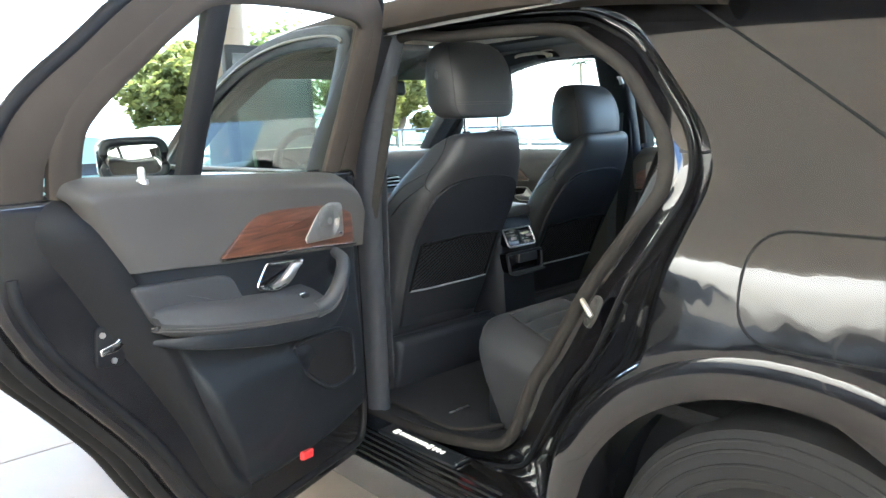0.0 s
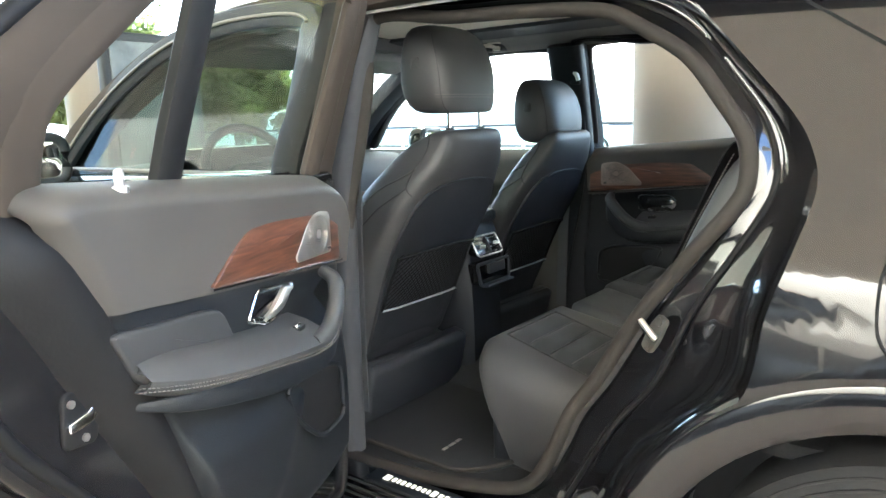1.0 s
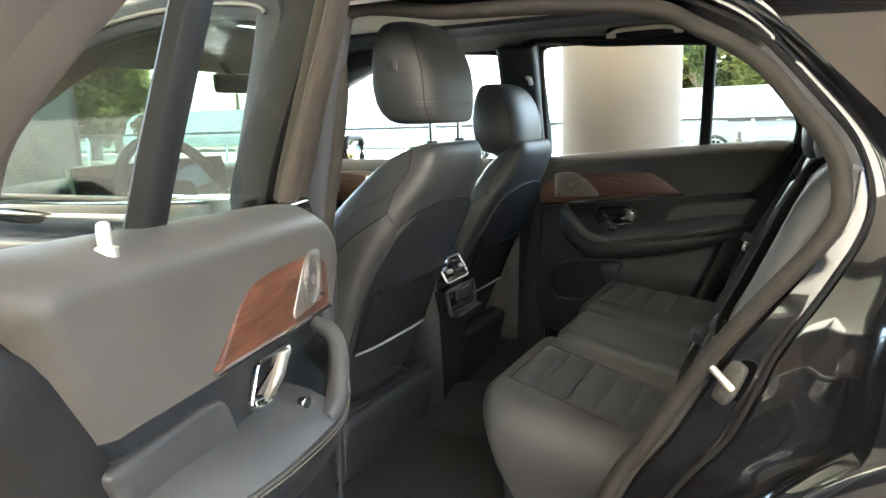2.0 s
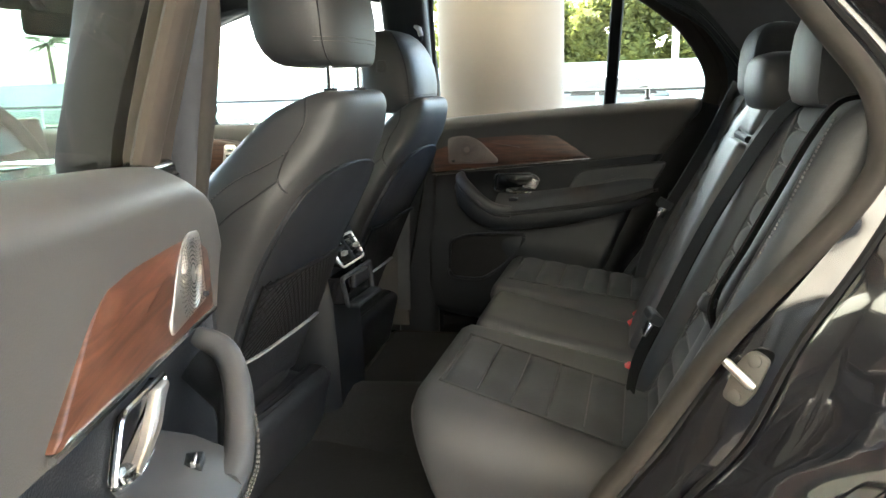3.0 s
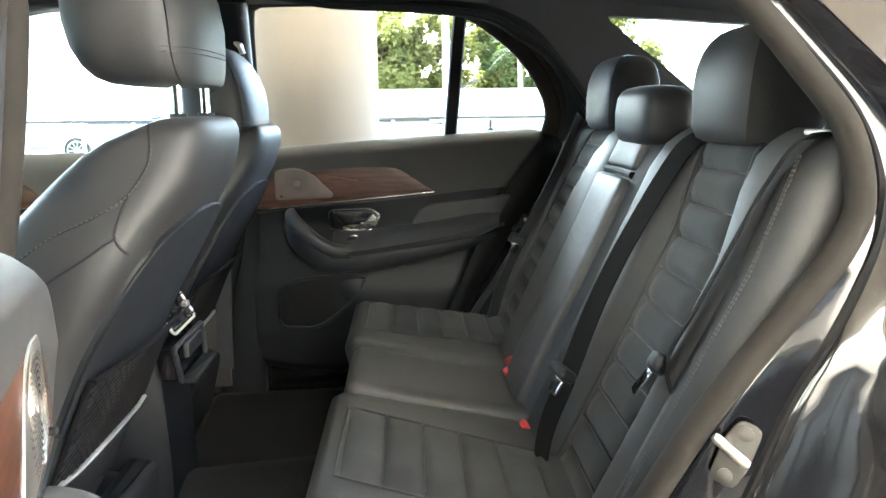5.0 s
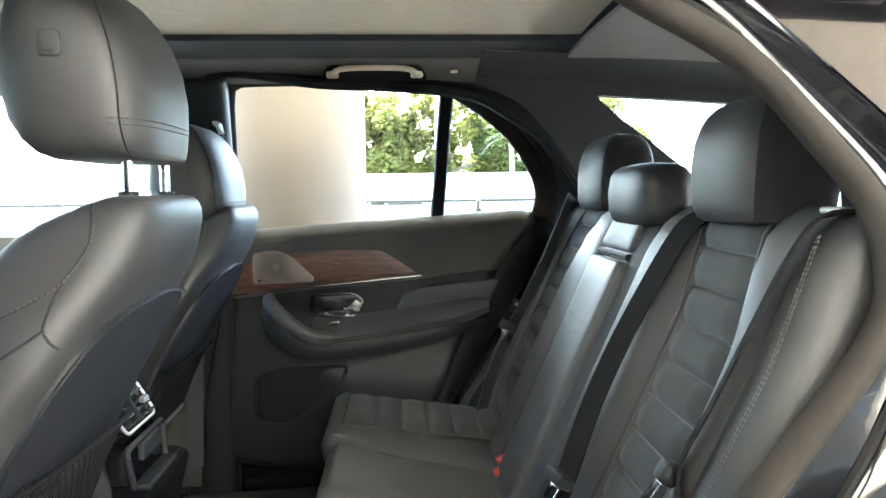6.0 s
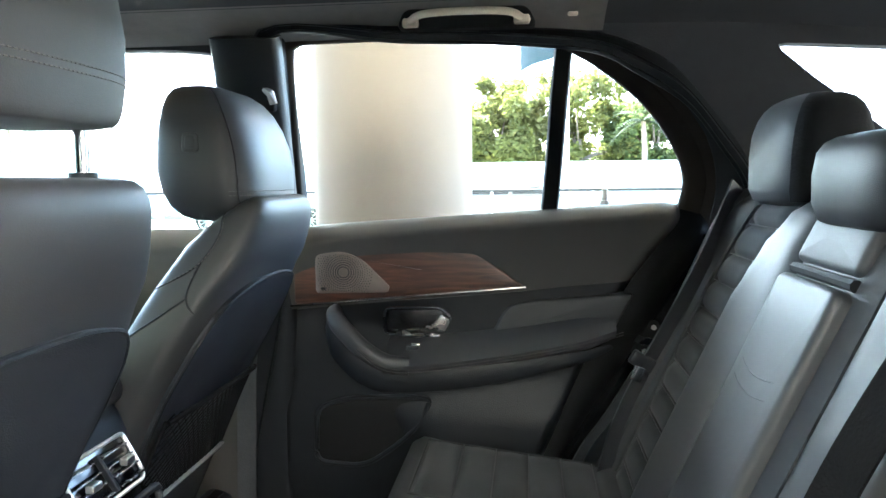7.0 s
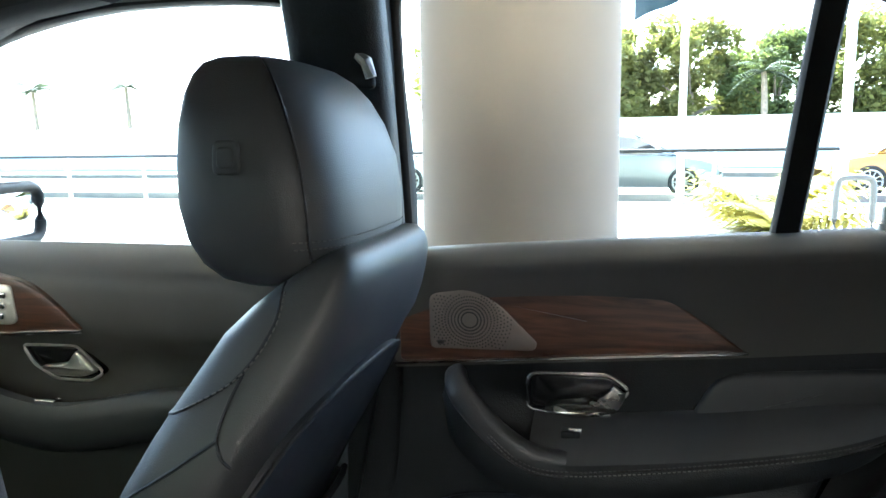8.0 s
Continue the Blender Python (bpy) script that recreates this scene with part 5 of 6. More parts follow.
                h = (-0.014 if a < -0.006 else 0.0) + 0.036 * min(1, max(0, a / 0.05)) ** 0.7 * (1 - 0.4 * top) - 0.030 * abs(t) ** 16 - 0.035 * top ** 2
                row.append(back_p(y, s, h))
            row += [back_p(hi - 0.04, s - 0.01 * top, -0.13), back_p(lo + 0.04, s - 0.01 * top, -0.11)]
            rings.append(row)
        v, f = loft(rings)
        bk = solid("backrest", v, f, LEATHER2, bench, "leather backrest with microfibre channels", 70)
        edges = [0.03, 0.085, 0.145, 0.205, 0.265, 0.325, 0.385, 0.445, 0.505, 0.565, 0.63, 0.70]
        bend = lambda y, s, h: back_p(y + mid(s), s, h + 0.002 - 0.02 * max(0, (s - 0.645) / 0.06) ** 2)
        for k in range(11):
            quilt(-half, half, edges[k], edges[k + 1], bend, 0.016, SUEDE, bk)
            if k:
                tube("channel_seam", [bend(y, edges[k], 0.0025) for y in np.linspace(-half + 0.005, half - 0.005, 8)], 0.0014, LEATHER2, bk, "", False, 6)
        for e in (-1, 1):
            tube("piping", [bend(e * (half + 0.003), s, 0.008) for s in np.linspace(0.02, 0.69, 24)], 0.0035, LEATHER, bk, "", False, 6)
        # head restraint: leather front, dark microfibre sides
        hz = 1.237
        hr = []
        for z, w, d in zip((0.0, 0.006, 0.025, 0.085, 0.122, 0.148, 0.165, 0.177, 0.184, 0.188), (0.098, 0.111, 0.121, 0.126, 0.124, 0.118, 0.109, 0.096, 0.078, 0.045), (0.055, 0.066, 0.074, 0.078, 0.076, 0.069, 0.060, 0.048, 0.034, 0.015)):
            hr.append(super_ring(1.050 + 0.06 * (z - 0.09), hy, d, w, hz + z, 48, 3.6))
        v, f = loft(hr)
        hd = solid("headrest", v, f, LEATHER2, bench, "leather head restraint", 70)
        for e in (-1, 1):
            rows = []
            for ring in hr[1:-1]:
                c = np.mean(np.array(ring), 0)
                far = max(e * (q[1] - hy) for q in ring)
                row = sorted((p for p in ring if e * (p[1] - hy) > 0.80 * far), key=lambda p: p[0])
                rows.append([tuple(np.array(p) + np.array((0.0, e * 0.0022, 0.0))) for p in row])
            nn = min(len(r) for r in rows)
            vv = [p for row in rows for p in row[:nn]]
            ff = [(i * nn + j, (i + 1) * nn + j, (i + 1) * nn + j + 1, i * nn + j + 1) for i in range(len(rows) - 1) for j in range(nn - 1)]
            solid("side_panel", vv, ff, DARKSUEDE, hd, "dark microfibre side panel", 180)
            tube("post", [(1.05, hy + e * 0.06, 1.18), (1.05, hy + e * 0.06, hz + 0.02)], 0.006, CHROME, bench, "", False, 10)
    # middle backrest with folding armrest
    rings = []
    for s in (-0.02, 0.0, 0.2, 0.4, 0.58, 0.655, 0.69, 0.70):
        top = max(0.0, (s - 0.62) / 0.08)
        w = 0.122
        row = [back_p(CY + w * t, s, 0.034 - 0.014 * abs(t) ** 6 - 0.03 * top ** 2) for t in np.linspace(-1, 1, 13)]
        row += [back_p(CY + w, s, -0.12), back_p(CY - w, s, -0.12)]
        rings.append(row)
    v, f = loft(rings)
    mb = solid("middle_backrest", v, f, LEATHER2, bench, "plain leather middle backrest", 60)
    o = rpoly([(CY - 0.09, 0.03), (CY + 0.09, 0.03), (CY + 0.11, 0.565), (CY - 0.092, 0.565)], 0.02, 4)
    ar = pillow("armrest", o, back_p, 0.01, 0.052, 0.012, LEATHER2, bench, "folded leather armrest", 0.003)
    # Black bead laid in as the shadow line of the gap over the armrest.
    tube("gap_shade", [back_p(y, 0.575, 0.034) for y in np.linspace(CY - 0.088, CY + 0.105, 6)], 0.008, BLACKRUBBER, ar, "dark bead standing for the shaded gap above the armrest", False, 8)
    for s in (0.41, 0.435):
        tube("seam", [back_p(CY + 0.008 + 0.078 * k, s - 0.012 * (1 - k * k), 0.0537 - 0.004 * k ** 6) for k in np.linspace(-1, 1, 14)], 0.0014, LEATHER, ar, "", False, 6)
    up = rpoly([(CY - 0.09, 0.585), (CY + 0.105, 0.585), (CY + 0.10, 0.675), (CY - 0.085, 0.675)], 0.015, 4)
    pillow("upper_pad", up, back_p, 0.01, 0.042, 0.01, LEATHER2, bench, "", 0.004)
    hr = []
    for z, w, d in zip((0.0, 0.006, 0.027, 0.065, 0.095, 0.108, 0.115, 0.119), (0.105, 0.118, 0.127, 0.128, 0.124, 0.113, 0.098, 0.06), (0.045, 0.055, 0.062, 0.063, 0.058, 0.050, 0.038, 0.02)):
        hr.append(super_ring(1.005, CY - 0.012, d, w * 0.95, 1.220 + z, 40, 3.6))
    v, f = loft(hr)
    solid("middle_headrest", v, f, LEATHER, bench, "low leather head restraint", 75)
    # padded side bolsters towards the doors
    for sgn in (-1, 1):
        base = -0.592 if sgn < 0 else 0.605
        prof = [(0.0, -0.03), (0.004, 0.02), (0.012, 0.044), (0.028, 0.056), (0.050, 0.058), (0.066, 0.054), (0.082, 0.036), (0.094, 0.0), (0.100, -0.05), (0.104, -0.13)]
        if sgn < 0:
            prof = [(0.0, -0.03), (0.004, 0.012), (0.012, 0.026), (0.030, 0.034), (0.060, 0.036), (0.085, 0.031), (0.103, 0.016), (0.110, -0.008), (0.100, -0.040), (0.075, -0.075)]
        if sgn > 0:
            prof = [(a * 0.75, h * 0.8) for a, h in prof]
        rings = []
        for s in np.linspace(0.0, 0.70, 24):
            k = 1 - max(0.0, (s - 0.60) / 0.10) ** 2 * 0.5
            out = 0.05 * s / 0.7 - 0.055 - (0.045 * max(0.0, (s - 0.5) / 0.2) if sgn < 0 else 0.0)
            rings.append([back_p(base + sgn * (a + out * min(1, a / 0.05)), s, (h + 0.02) * k - 0.02) for a, h in prof])
        v, f = loft(rings, False)
        bo = solid("side_bolster", v, f, LEATHER, bench, "stitched leather side bolster", 70)
        if sgn < 0:
            for d in (0.070, 0.076):
                stitches("stitching", [back_p(base - (d + 0.05 * s / 0.7 - 0.055 - 0.045 * max(0.0, (s - 0.5) / 0.2)), s, 0.0368) for s in np.linspace(0.08, 0.66, 40)], bo, 0.0065, 0.0009)
    return bench


build_bench()


# ---- belts and buckles ----
def ribbon(name, pts, width, across, mat, parent=None, label="", thick=0.0016):
    p = curve(pts, 40)
    a = np.array(across, float)
    a /= np.linalg.norm(a)
    rings = []
    for i in range(len(p)):
        t = p[min(i + 1, 39)] - p[max(i - 1, 0)]
        u = a - t * (a @ t) / (t @ t)
        u = u / np.linalg.norm(u) * width / 2
        n = np.cross(t, u)
        n = n / np.linalg.norm(n) * thick
        rings.append([p[i] - u - n, p[i] + u - n, p[i] + u + n, p[i] - u + n])
    v, f = loft(rings)
    return solid(name, v, f, mat, parent, label)


belt = thing("seat_belt", "black seat belt lying down the outer backrest", "seat belt", back_p(-0.5, 0.3, 0), "rear belts")
ribbon("webbing", [back_p(-0.608, 0.705, -0.01), back_p(-0.606, 0.68, 0.036), back_p(-0.598, 0.62, 0.046), back_p(-0.590, 0.54, 0.046), back_p(-0.583, 0.44, 0.046), back_p(-0.576, 0.345, 0.046), back_p(-0.590, 0.30, 0.015), back_p(-0.61, 0.26, -0.03)], 0.044, (0.36, 0.94, -0.16), BLACKWEB, belt)
tng = rbox("belt_tongue", back_p(-0.564, 0.335, 0.050), (0.024, 0.030, 0.030), 0.008, PLASTIC, belt, "", (0, 28, 0))
rbox("tongue_blade", back_p(-0.553, 0.302, 0.054), (0.004, 0.018, 0.05), 0.001, CHROME, tng, "", (18, 28, 0))
rbox("belt_guide", back_p(-0.578, 0.705, -0.002), (0.02, 0.07, 0.008), 0.004, SATIN, belt, "pale belt guide")

belt2 = thing("seat_belt", "black middle seat belt running down beside the armrest", "seat belt", back_p(CY - 0.15, 0.3, 0), "rear belts")
ribbon("webbing", [back_p(-0.232, 0.690, 0.0), back_p(-0.238, 0.64, 0.034), back_p(-0.240, 0.47, 0.052), back_p(-0.252, 0.33, 0.058), back_p(-0.290, 0.20, 0.060), back_p(-0.305, 0.10, 0.058), back_p(-0.31, 0.03, 0.04)], 0.050, (-0.25, 1, 0.2), BLACKWEB, belt2)
tg = rbox("belt_tongue", back_p(-0.288, 0.200, 0.070), (0.030, 0.062, 0.02), 0.006, PLASTIC, belt2, "", (0, 30, 10))
rbox("tongue_blade", back_p(-0.290, 0.172, 0.070), (0.008, 0.034, 0.03), 0.002, CHROME, tg, "", (0, 30, 10))

belt3 = thing("seat_belt", "black seat belt hanging by the far rear door", "seat belt", (0.85, 0.62, 0.6), "rear belts")
ribbon("webbing", [(0.99, 0.62, 1.27), (0.935, 0.59, 1.15), (0.865, 0.565, 1.02), (0.80, 0.555, 0.90), (0.75, 0.56, 0.78), (0.72, 0.59, 0.64)], 0.048, (0.6, 0.55, 0.0), WEBBING, belt3)
bc = rbox("belt_tongue", (0.795, 0.545, 0.92), (0.05, 0.016, 0.03), 0.005, PLASTIC, belt3, "", (0, 30, 0))
rbox("tongue_blade", (0.785, 0.538, 0.897), (0.022, 0.006, 0.03), 0.001, CHROME, bc, "", (0, 20, 0))

for x, y, z, rz in ((0.722, 0.110, 0.676, 12), (0.735, 0.160, 0.684, 20), (0.716, -0.157, 0.660, 5)):
    bk = rbox("belt_buckle", (x + 0.02, y, z - 0.012), (0.07, 0.032, 0.03), 0.007, PLASTIC, None, "", (0, -30, rz))
    tagged(bk, "black belt buckle with red release button on the rear cushion", "belt buckle", "belt buckles")
    rbox("red_button", (x - 0.008, y, z + 0.003), (0.022, 0.030, 0.026), 0.005, RED, bk, "red release button", (0, -30, rz))
iso = rbox("child_seat_anchor", (0.757, -0.33, 0.672), (0.035, 0.06, 0.02), 0.005, PLASTIC, None, "", (0, -20, 0))
tagged(iso, "small grey child seat anchor flap between cushion and backrest", "anchor")


# ---- console, mats, cabin details ----
def build_console():
    con = thing("centre_console", "dark centre console with rear air vents", "console", (-0.2, 0.0, 0.4))
    rings = []
    for x, w, zt in ((-0.033, 0.085, 0.945), (-0.053, 0.10, 0.965), (-0.108, 0.115, 0.97), (-0.28, 0.12, 0.965), (-0.48, 0.125, 0.92), (-0.95, 0.13, 0.90)):
        rings.append([(x + 0.012, -w, 0.37), (x + 0.012, -w, 0.60), (x, -w, zt - 0.03), (x, -w + 0.02, zt), (x, w - 0.02, zt), (x, w, zt - 0.03), (x + 0.012, w, 0.60), (x + 0.012, w, 0.37)])
    v, f = loft(rings)
    solid("body", v, f, PLASTIC, con, "dark console body", 40)
    P = lambda y, z, w: np.array([-0.014 + w - 0.62 * (z - 0.871), y, z])
    o = rpoly([(-0.090, 0.852), (-0.083, 0.918), (0.070, 0.918), (0.064, 0.852)], [0.018, 0.010, 0.010, 0.018], 5)
    vent = pillow("air_vent", o, P, -0.03, 0.008, 0.004, GLOSS, con, "rear air vent with chrome frame")
    tube("vent_frame", [P(y, z, 0.011) for y, z in inset(ccw(np.array(o)), 0.002)], 0.0032, SATIN, vent, "chrome frame", True, 8)
    for c in (-0.048, 0.030):
        for k in range(4):
            rbox("vane", P(c, 0.864 + 0.0135 * k, 0.013), (0.010, 0.060, 0.0025), 0.001, DISH, vent)
    for c, z in ((-0.050, 0.884), (0.036, 0.888)):
        rbox("vent_tab", P(c, z, 0.020), (0.012, 0.022, 0.011), 0.002, SATIN, vent, "silver vent tab")
    rbox("vent_divider", P(-0.009, 0.885, 0.013), (0.010, 0.007, 0.058), 0.002, PLASTIC, vent, "", (0, -32, 0))
    B = lambda y, z, w: np.array([0.004 + w - 0.10 * (z - 0.79), y - 0.004, z])
    o = rpoly([(-0.088, 0.755), (-0.100, 0.830), (0.095, 0.830), (0.085, 0.755)], 0.014, 5)
    bin_ = pillow("storage_bin", o, B, -0.03, 0.006, 0.005, GLOSS, con, "dark open storage bin")
    tube("bin_rim", [B(y, z, 0.010) for y, z in o], 0.006, SHELL, bin_, "", True, 8)
    rbox("bin_lip", B(-0.003, 0.757, 0.022), (0.034, 0.165, 0.012), 0.005, SHELL, bin_)
    rbox("bin_flap", B(0.01, 0.808, 0.012), (0.012, 0.10, 0.034), 0.004, LEATHER, bin_, "grey socket flap")
    rbox("centre_armrest", (-0.21, 0, 0.975), (0.34, 0.21, 0.05), 0.022, LEATHER, con, "padded leather armrest lid")
    return con


build_console()


def mat_thing(y0, y1, label):
    o = rpoly([(-0.06, y0 + 0.03), (-0.10, y1), (0.40, y1), (0.46, y1 - 0.08), (0.50, y0 + 0.10), (0.40, y0)], [0.05, 0.04, 0.05, 0.05, 0.08, 0.06], 6)
    m = pillow("floor_mat", o, lambda a, b, c: np.array([a - 0.03, b, 0.412 + c + 0.03 * max(0, (a - 0.30) / 0.2)]), 0, 0.014, 0.004, CARPET, None, "", 0.0)
    tagged(m, label, "floor mat", "floor mats")
    tube("binding", [(p[0] - 0.03, p[1], 0.424 + 0.03 * max(0, (p[0] - 0.30) / 0.2)) for p in o], 0.006, RUBBER, m, "", True, 8)
    return m


mat_l = mat_thing(-0.69, -0.14, "black carpet mat with bound edge and small badge")
for k, w in enumerate((0.018, 0.022, 0.018)):
    rbox("badge_bar", (0.245, -0.583 + 0.030 * (k - 1), 0.4385), (0.009, w * 1.2, 0.003), 0.001, SATIN, mat_l, "silver badge bar")
mat_thing(0.16, 0.66, "black carpet mat on the far side")


def grab_handle(x, side, length):
    g = thing("grab_handle", "pale folding grab handle in a dark recess", "grab handle", (x, side * 0.655, 1.62), "grab handles")
    P = lambda a, b, c: np.array([x + a, side * (0.565 - c + (1.625 - b) * 0.9), b - 0.018])
    h = length / 2
    pillow("recess", rpoly([(-h - 0.02, 1.606), (-h, 1.640), (h, 1.640), (h + 0.02, 1.606)], 0.016, 5), P, -0.015, 0.016, 0.004, BLACKRUBBER, g, "dark recess")
    pts = curve([(-h, 1.617, 0.012), (-h + 0.012, 1.619, 0.022), (-h + 0.04, 1.628, 0.032), (0, 1.630, 0.036), (h - 0.04, 1.628, 0.032), (h - 0.012, 1.619, 0.022), (h, 1.617, 0.012)], 30)
    tube("bar", [P(*p) for p in pts], 0.008, BLIND, g, "pale beige handle bar", False, 10, 0.0075)
    for e in (-1, 1):
        rbox("end_cap", P(e * (h - 0.012), 1.616, 0.022), (0.032, 0.016, 0.018), 0.005, BLIND, g)
    return g


grab_handle(0.445, 1, 0.245)
grab_handle(-0.42, 1, 0.22)
grab_handle(-0.42, -1, 0.22)
hook = rbox("coat_hook", (0.655, 0.56, 1.607), (0.02, 0.012, 0.008), 0.003, BLIND, None)
tagged(hook, "small pale coat hook on the headliner", "hook")

anchor = rbox("belt_anchor", (0.012, 0.612, 1.464), (0.045, 0.03, 0.06), 0.01, PLASTIC, None)
tagged(anchor, "front belt height anchor on the centre pillar", "belt anchor")
tube("anchor_ring", [(0.012, 0.597, 1.482), (0.026, 0.590, 1.472), (0.032, 0.592, 1.450)], 0.009, SATIN, anchor, "", False, 8)
fb = thing("seat_belt", "black front seat belt hanging on the centre pillar", "seat belt", (-0.02, 0.64, 0.6), "front belts")
ribbon("webbing", [(0.0, 0.63, 1.46), (-0.03, 0.645, 1.2), (-0.08, 0.68, 0.9), (-0.10, 0.69, 0.5)], 0.046, (1, 0, 0), WEBBING, fb)
fb2 = thing("seat_belt", "black front seat belt hanging on the centre pillar", "seat belt", (-0.02, -0.64, 0.6), "front belts")
ribbon("webbing", [(0.005, -0.63, 1.46), (-0.01, -0.64, 1.2), (-0.02, -0.645, 0.9), (-0.02, -0.65, 0.5)], 0.046, (1, 0, 0), WEBBING, fb2)


# ---- dashboard end ----
def build_dash():
    dash = thing("dashboard", "dark leather dashboard with walnut strip and wide display", "dashboard", (-1.0, 0, 0.7))
    prof = [(-0.97, 0.74), (-0.94, 0.92), (-0.95, 1.06), (-0.99, 1.14), (-1.05, 1.185), (-1.20, 1.195), (-1.36, 1.185), (-1.44, 1.15), (-1.44, 0.7)]
    v, f = loft([[(x, y, z - 0.03 * (abs(y) / 0.74) ** 4) for x, z in prof] for y in np.linspace(-0.735, 0.735, 20)])
    solid("body", v, f, LEATHER, dash, "dark dashboard body", 40)
    rbox("wood_strip", (-0.943, 0.32, 0.97), (0.02, 0.76, 0.06), 0.008, WOOD, dash, "walnut strip", (0, -8, 0))
    d = rbox("display", (-0.975, -0.26, 1.175), (0.02, 0.62, 0.125), 0.008, SCREEN, dash, "wide glossy black display", (0, -12, 0))
    rbox("display_bezel", (-0.982, -0.26, 1.173), (0.018, 0.635, 0.138), 0.008, SATIN, d, "", (0, -12, 0))
    for y in (0.67, 0.10, 0.0):
        vt = rbox("side_vent", (-0.94, y, 1.055), (0.03, 0.09 if y < 0.5 else 0.12, 0.06), 0.012, GLOSS, dash, "dashboard vent with chrome slats")
        for k in range(3):
            rbox("slat", (-0.922, y, 1.038 + 0.017 * k), (0.008, 0.08 if y < 0.5 else 0.11, 0.005), 0.001, SATIN, vt)
    return dash


build_dash()


def build_wheel():
    cx, cy, cz = -0.70, -0.44, 1.145
    sw = thing("steering_wheel", "black leather steering wheel with satin spokes", "steering wheel", (cx, cy, cz))
    tilt = radians(24)
    P = lambda a, b, c: np.array([cx + b * math.sin(tilt) * -1 + c * math.cos(tilt), cy + a, cz + b * math.cos(tilt) + c * math.sin(tilt)])
    tube("rim", [P(0.185 * math.cos(t), 0.182 * math.sin(t), 0) for t in np.linspace(0, 2 * math.pi, 49)[:-1]], 0.0165, LEATHER, sw, "leather rim", True, 12)
    pillow("hub", rpoly([(-0.075, -0.06), (-0.085, 0.05), (0.085, 0.05), (0.075, -0.06)], 0.04, 5), P, -0.06, 0.015, 0.02, PLASTIC, sw, "dark hub", 0.008)
    for sg in (-1, 1):
        tube("spoke", [P(sg * 0.07, 0.0, -0.005), P(sg * 0.12, 0.006, -0.002), P(sg * 0.178, 0.012, 0.0)], 0.022, SATIN, sw, "satin spoke", False, 10, 0.010, P(0, 0, 1) - P(0, 0, 0))
    tube("spoke", [P(0, -0.05, -0.005), P(0, -0.12, -0.004), P(0, -0.178, 0.0)], 0.022, SATIN, sw, "satin spoke", False, 10, 0.010, P(0, 0, 1) - P(0, 0, 0))
    tube("column", [P(0, 0, -0.05), P(0, 0, -0.32)], 0.045, PLASTIC, sw, "dark steering column", False, 12)
    return sw


build_wheel()
ws = sheet("windscreen", lambda s, t, w: (-1.46 + 0.74 * s - 0.06 * (1 - (2 * t - 1) ** 2) * (1 - s), -0.74 + 0.12 * s + (1.48 - 0.24 * s) * t, 1.11 + 0.50 * s), 8, 10, GLASS)
tagged(ws, "clear raked windscreen", "windscreen", kind="structure")
ws.visible_shadow = False
mirror_in = rbox("rear_view_mirror", (-0.80, -0.02, 1.485), (0.03, 0.24, 0.065), 0.015, PLASTIC, None)
tagged(mirror_in, "black rear-view mirror below the headliner", "mirror")
tube("mirror_stem", [(-0.82, -0.02, 1.50), (-0.90, -0.02, 1.58)], 0.012, PLASTIC, mirror_in, "", False, 8)
for side in (-1, 1):
    vs = rbox("sun_visor", (-0.82, side * 0.36, 1.565), (0.17, 0.42, 0.018), 0.008, LINER2, None, "", (0, -22, 0))
    tagged(vs, "grey cloth sun visor folded up", "sun visor", "sun visors")
con = rbox("roof_console", (-0.72, 0.0, 1.625), (0.24, 0.20, 0.03), 0.012, LINER2, None, "", (0, -8, 0))
tagged(con, "grey overhead console with lamps", "roof console")
lamp = pillow("reading_lamp", rpoly([(-0.03, -0.015), (0.03, -0.015), (0.03, 0.015), (-0.03, 0.015)], 0.014, 5), lambda a, b, c: np.array([-0.33 + a, 0.545 + b, 1.622 - c]), 0, 0.006, 0.002, BLIND)
tagged(lamp, "small pale roof reading lamp", "lamp")


# ---- forecourt and street ----
def railing(y, x0, x1):
    r = thing("railing", "low railing with dark top rail and glass panels", "railing", (0, y, GROUND))
    tube("top_rail", [(x0, y, 1.12), (x1, y, 1.12)], 0.034, DARKMETAL, r, "dark top rail", False, 8, 0.030, (0, 0, 1), 4)
    xs = list(np.arange(x1 - 0.05, x0, -1.74))
    for x in xs:
        rbox("post", (x, y, 0.55), (0.05, 0.06, 1.12), 0.006, STEEL, r)
    for a, b in zip(xs[1:], xs):
        g = rbox("glass_panel", ((a + b) / 2, y, 0.58), (b - a - 0.10, 0.012, 0.92), 0.003, GLASS, r, "clear glass panel")
        g.visible_shadow = False
    return r


railing(11.9, -22.0, 3.45)


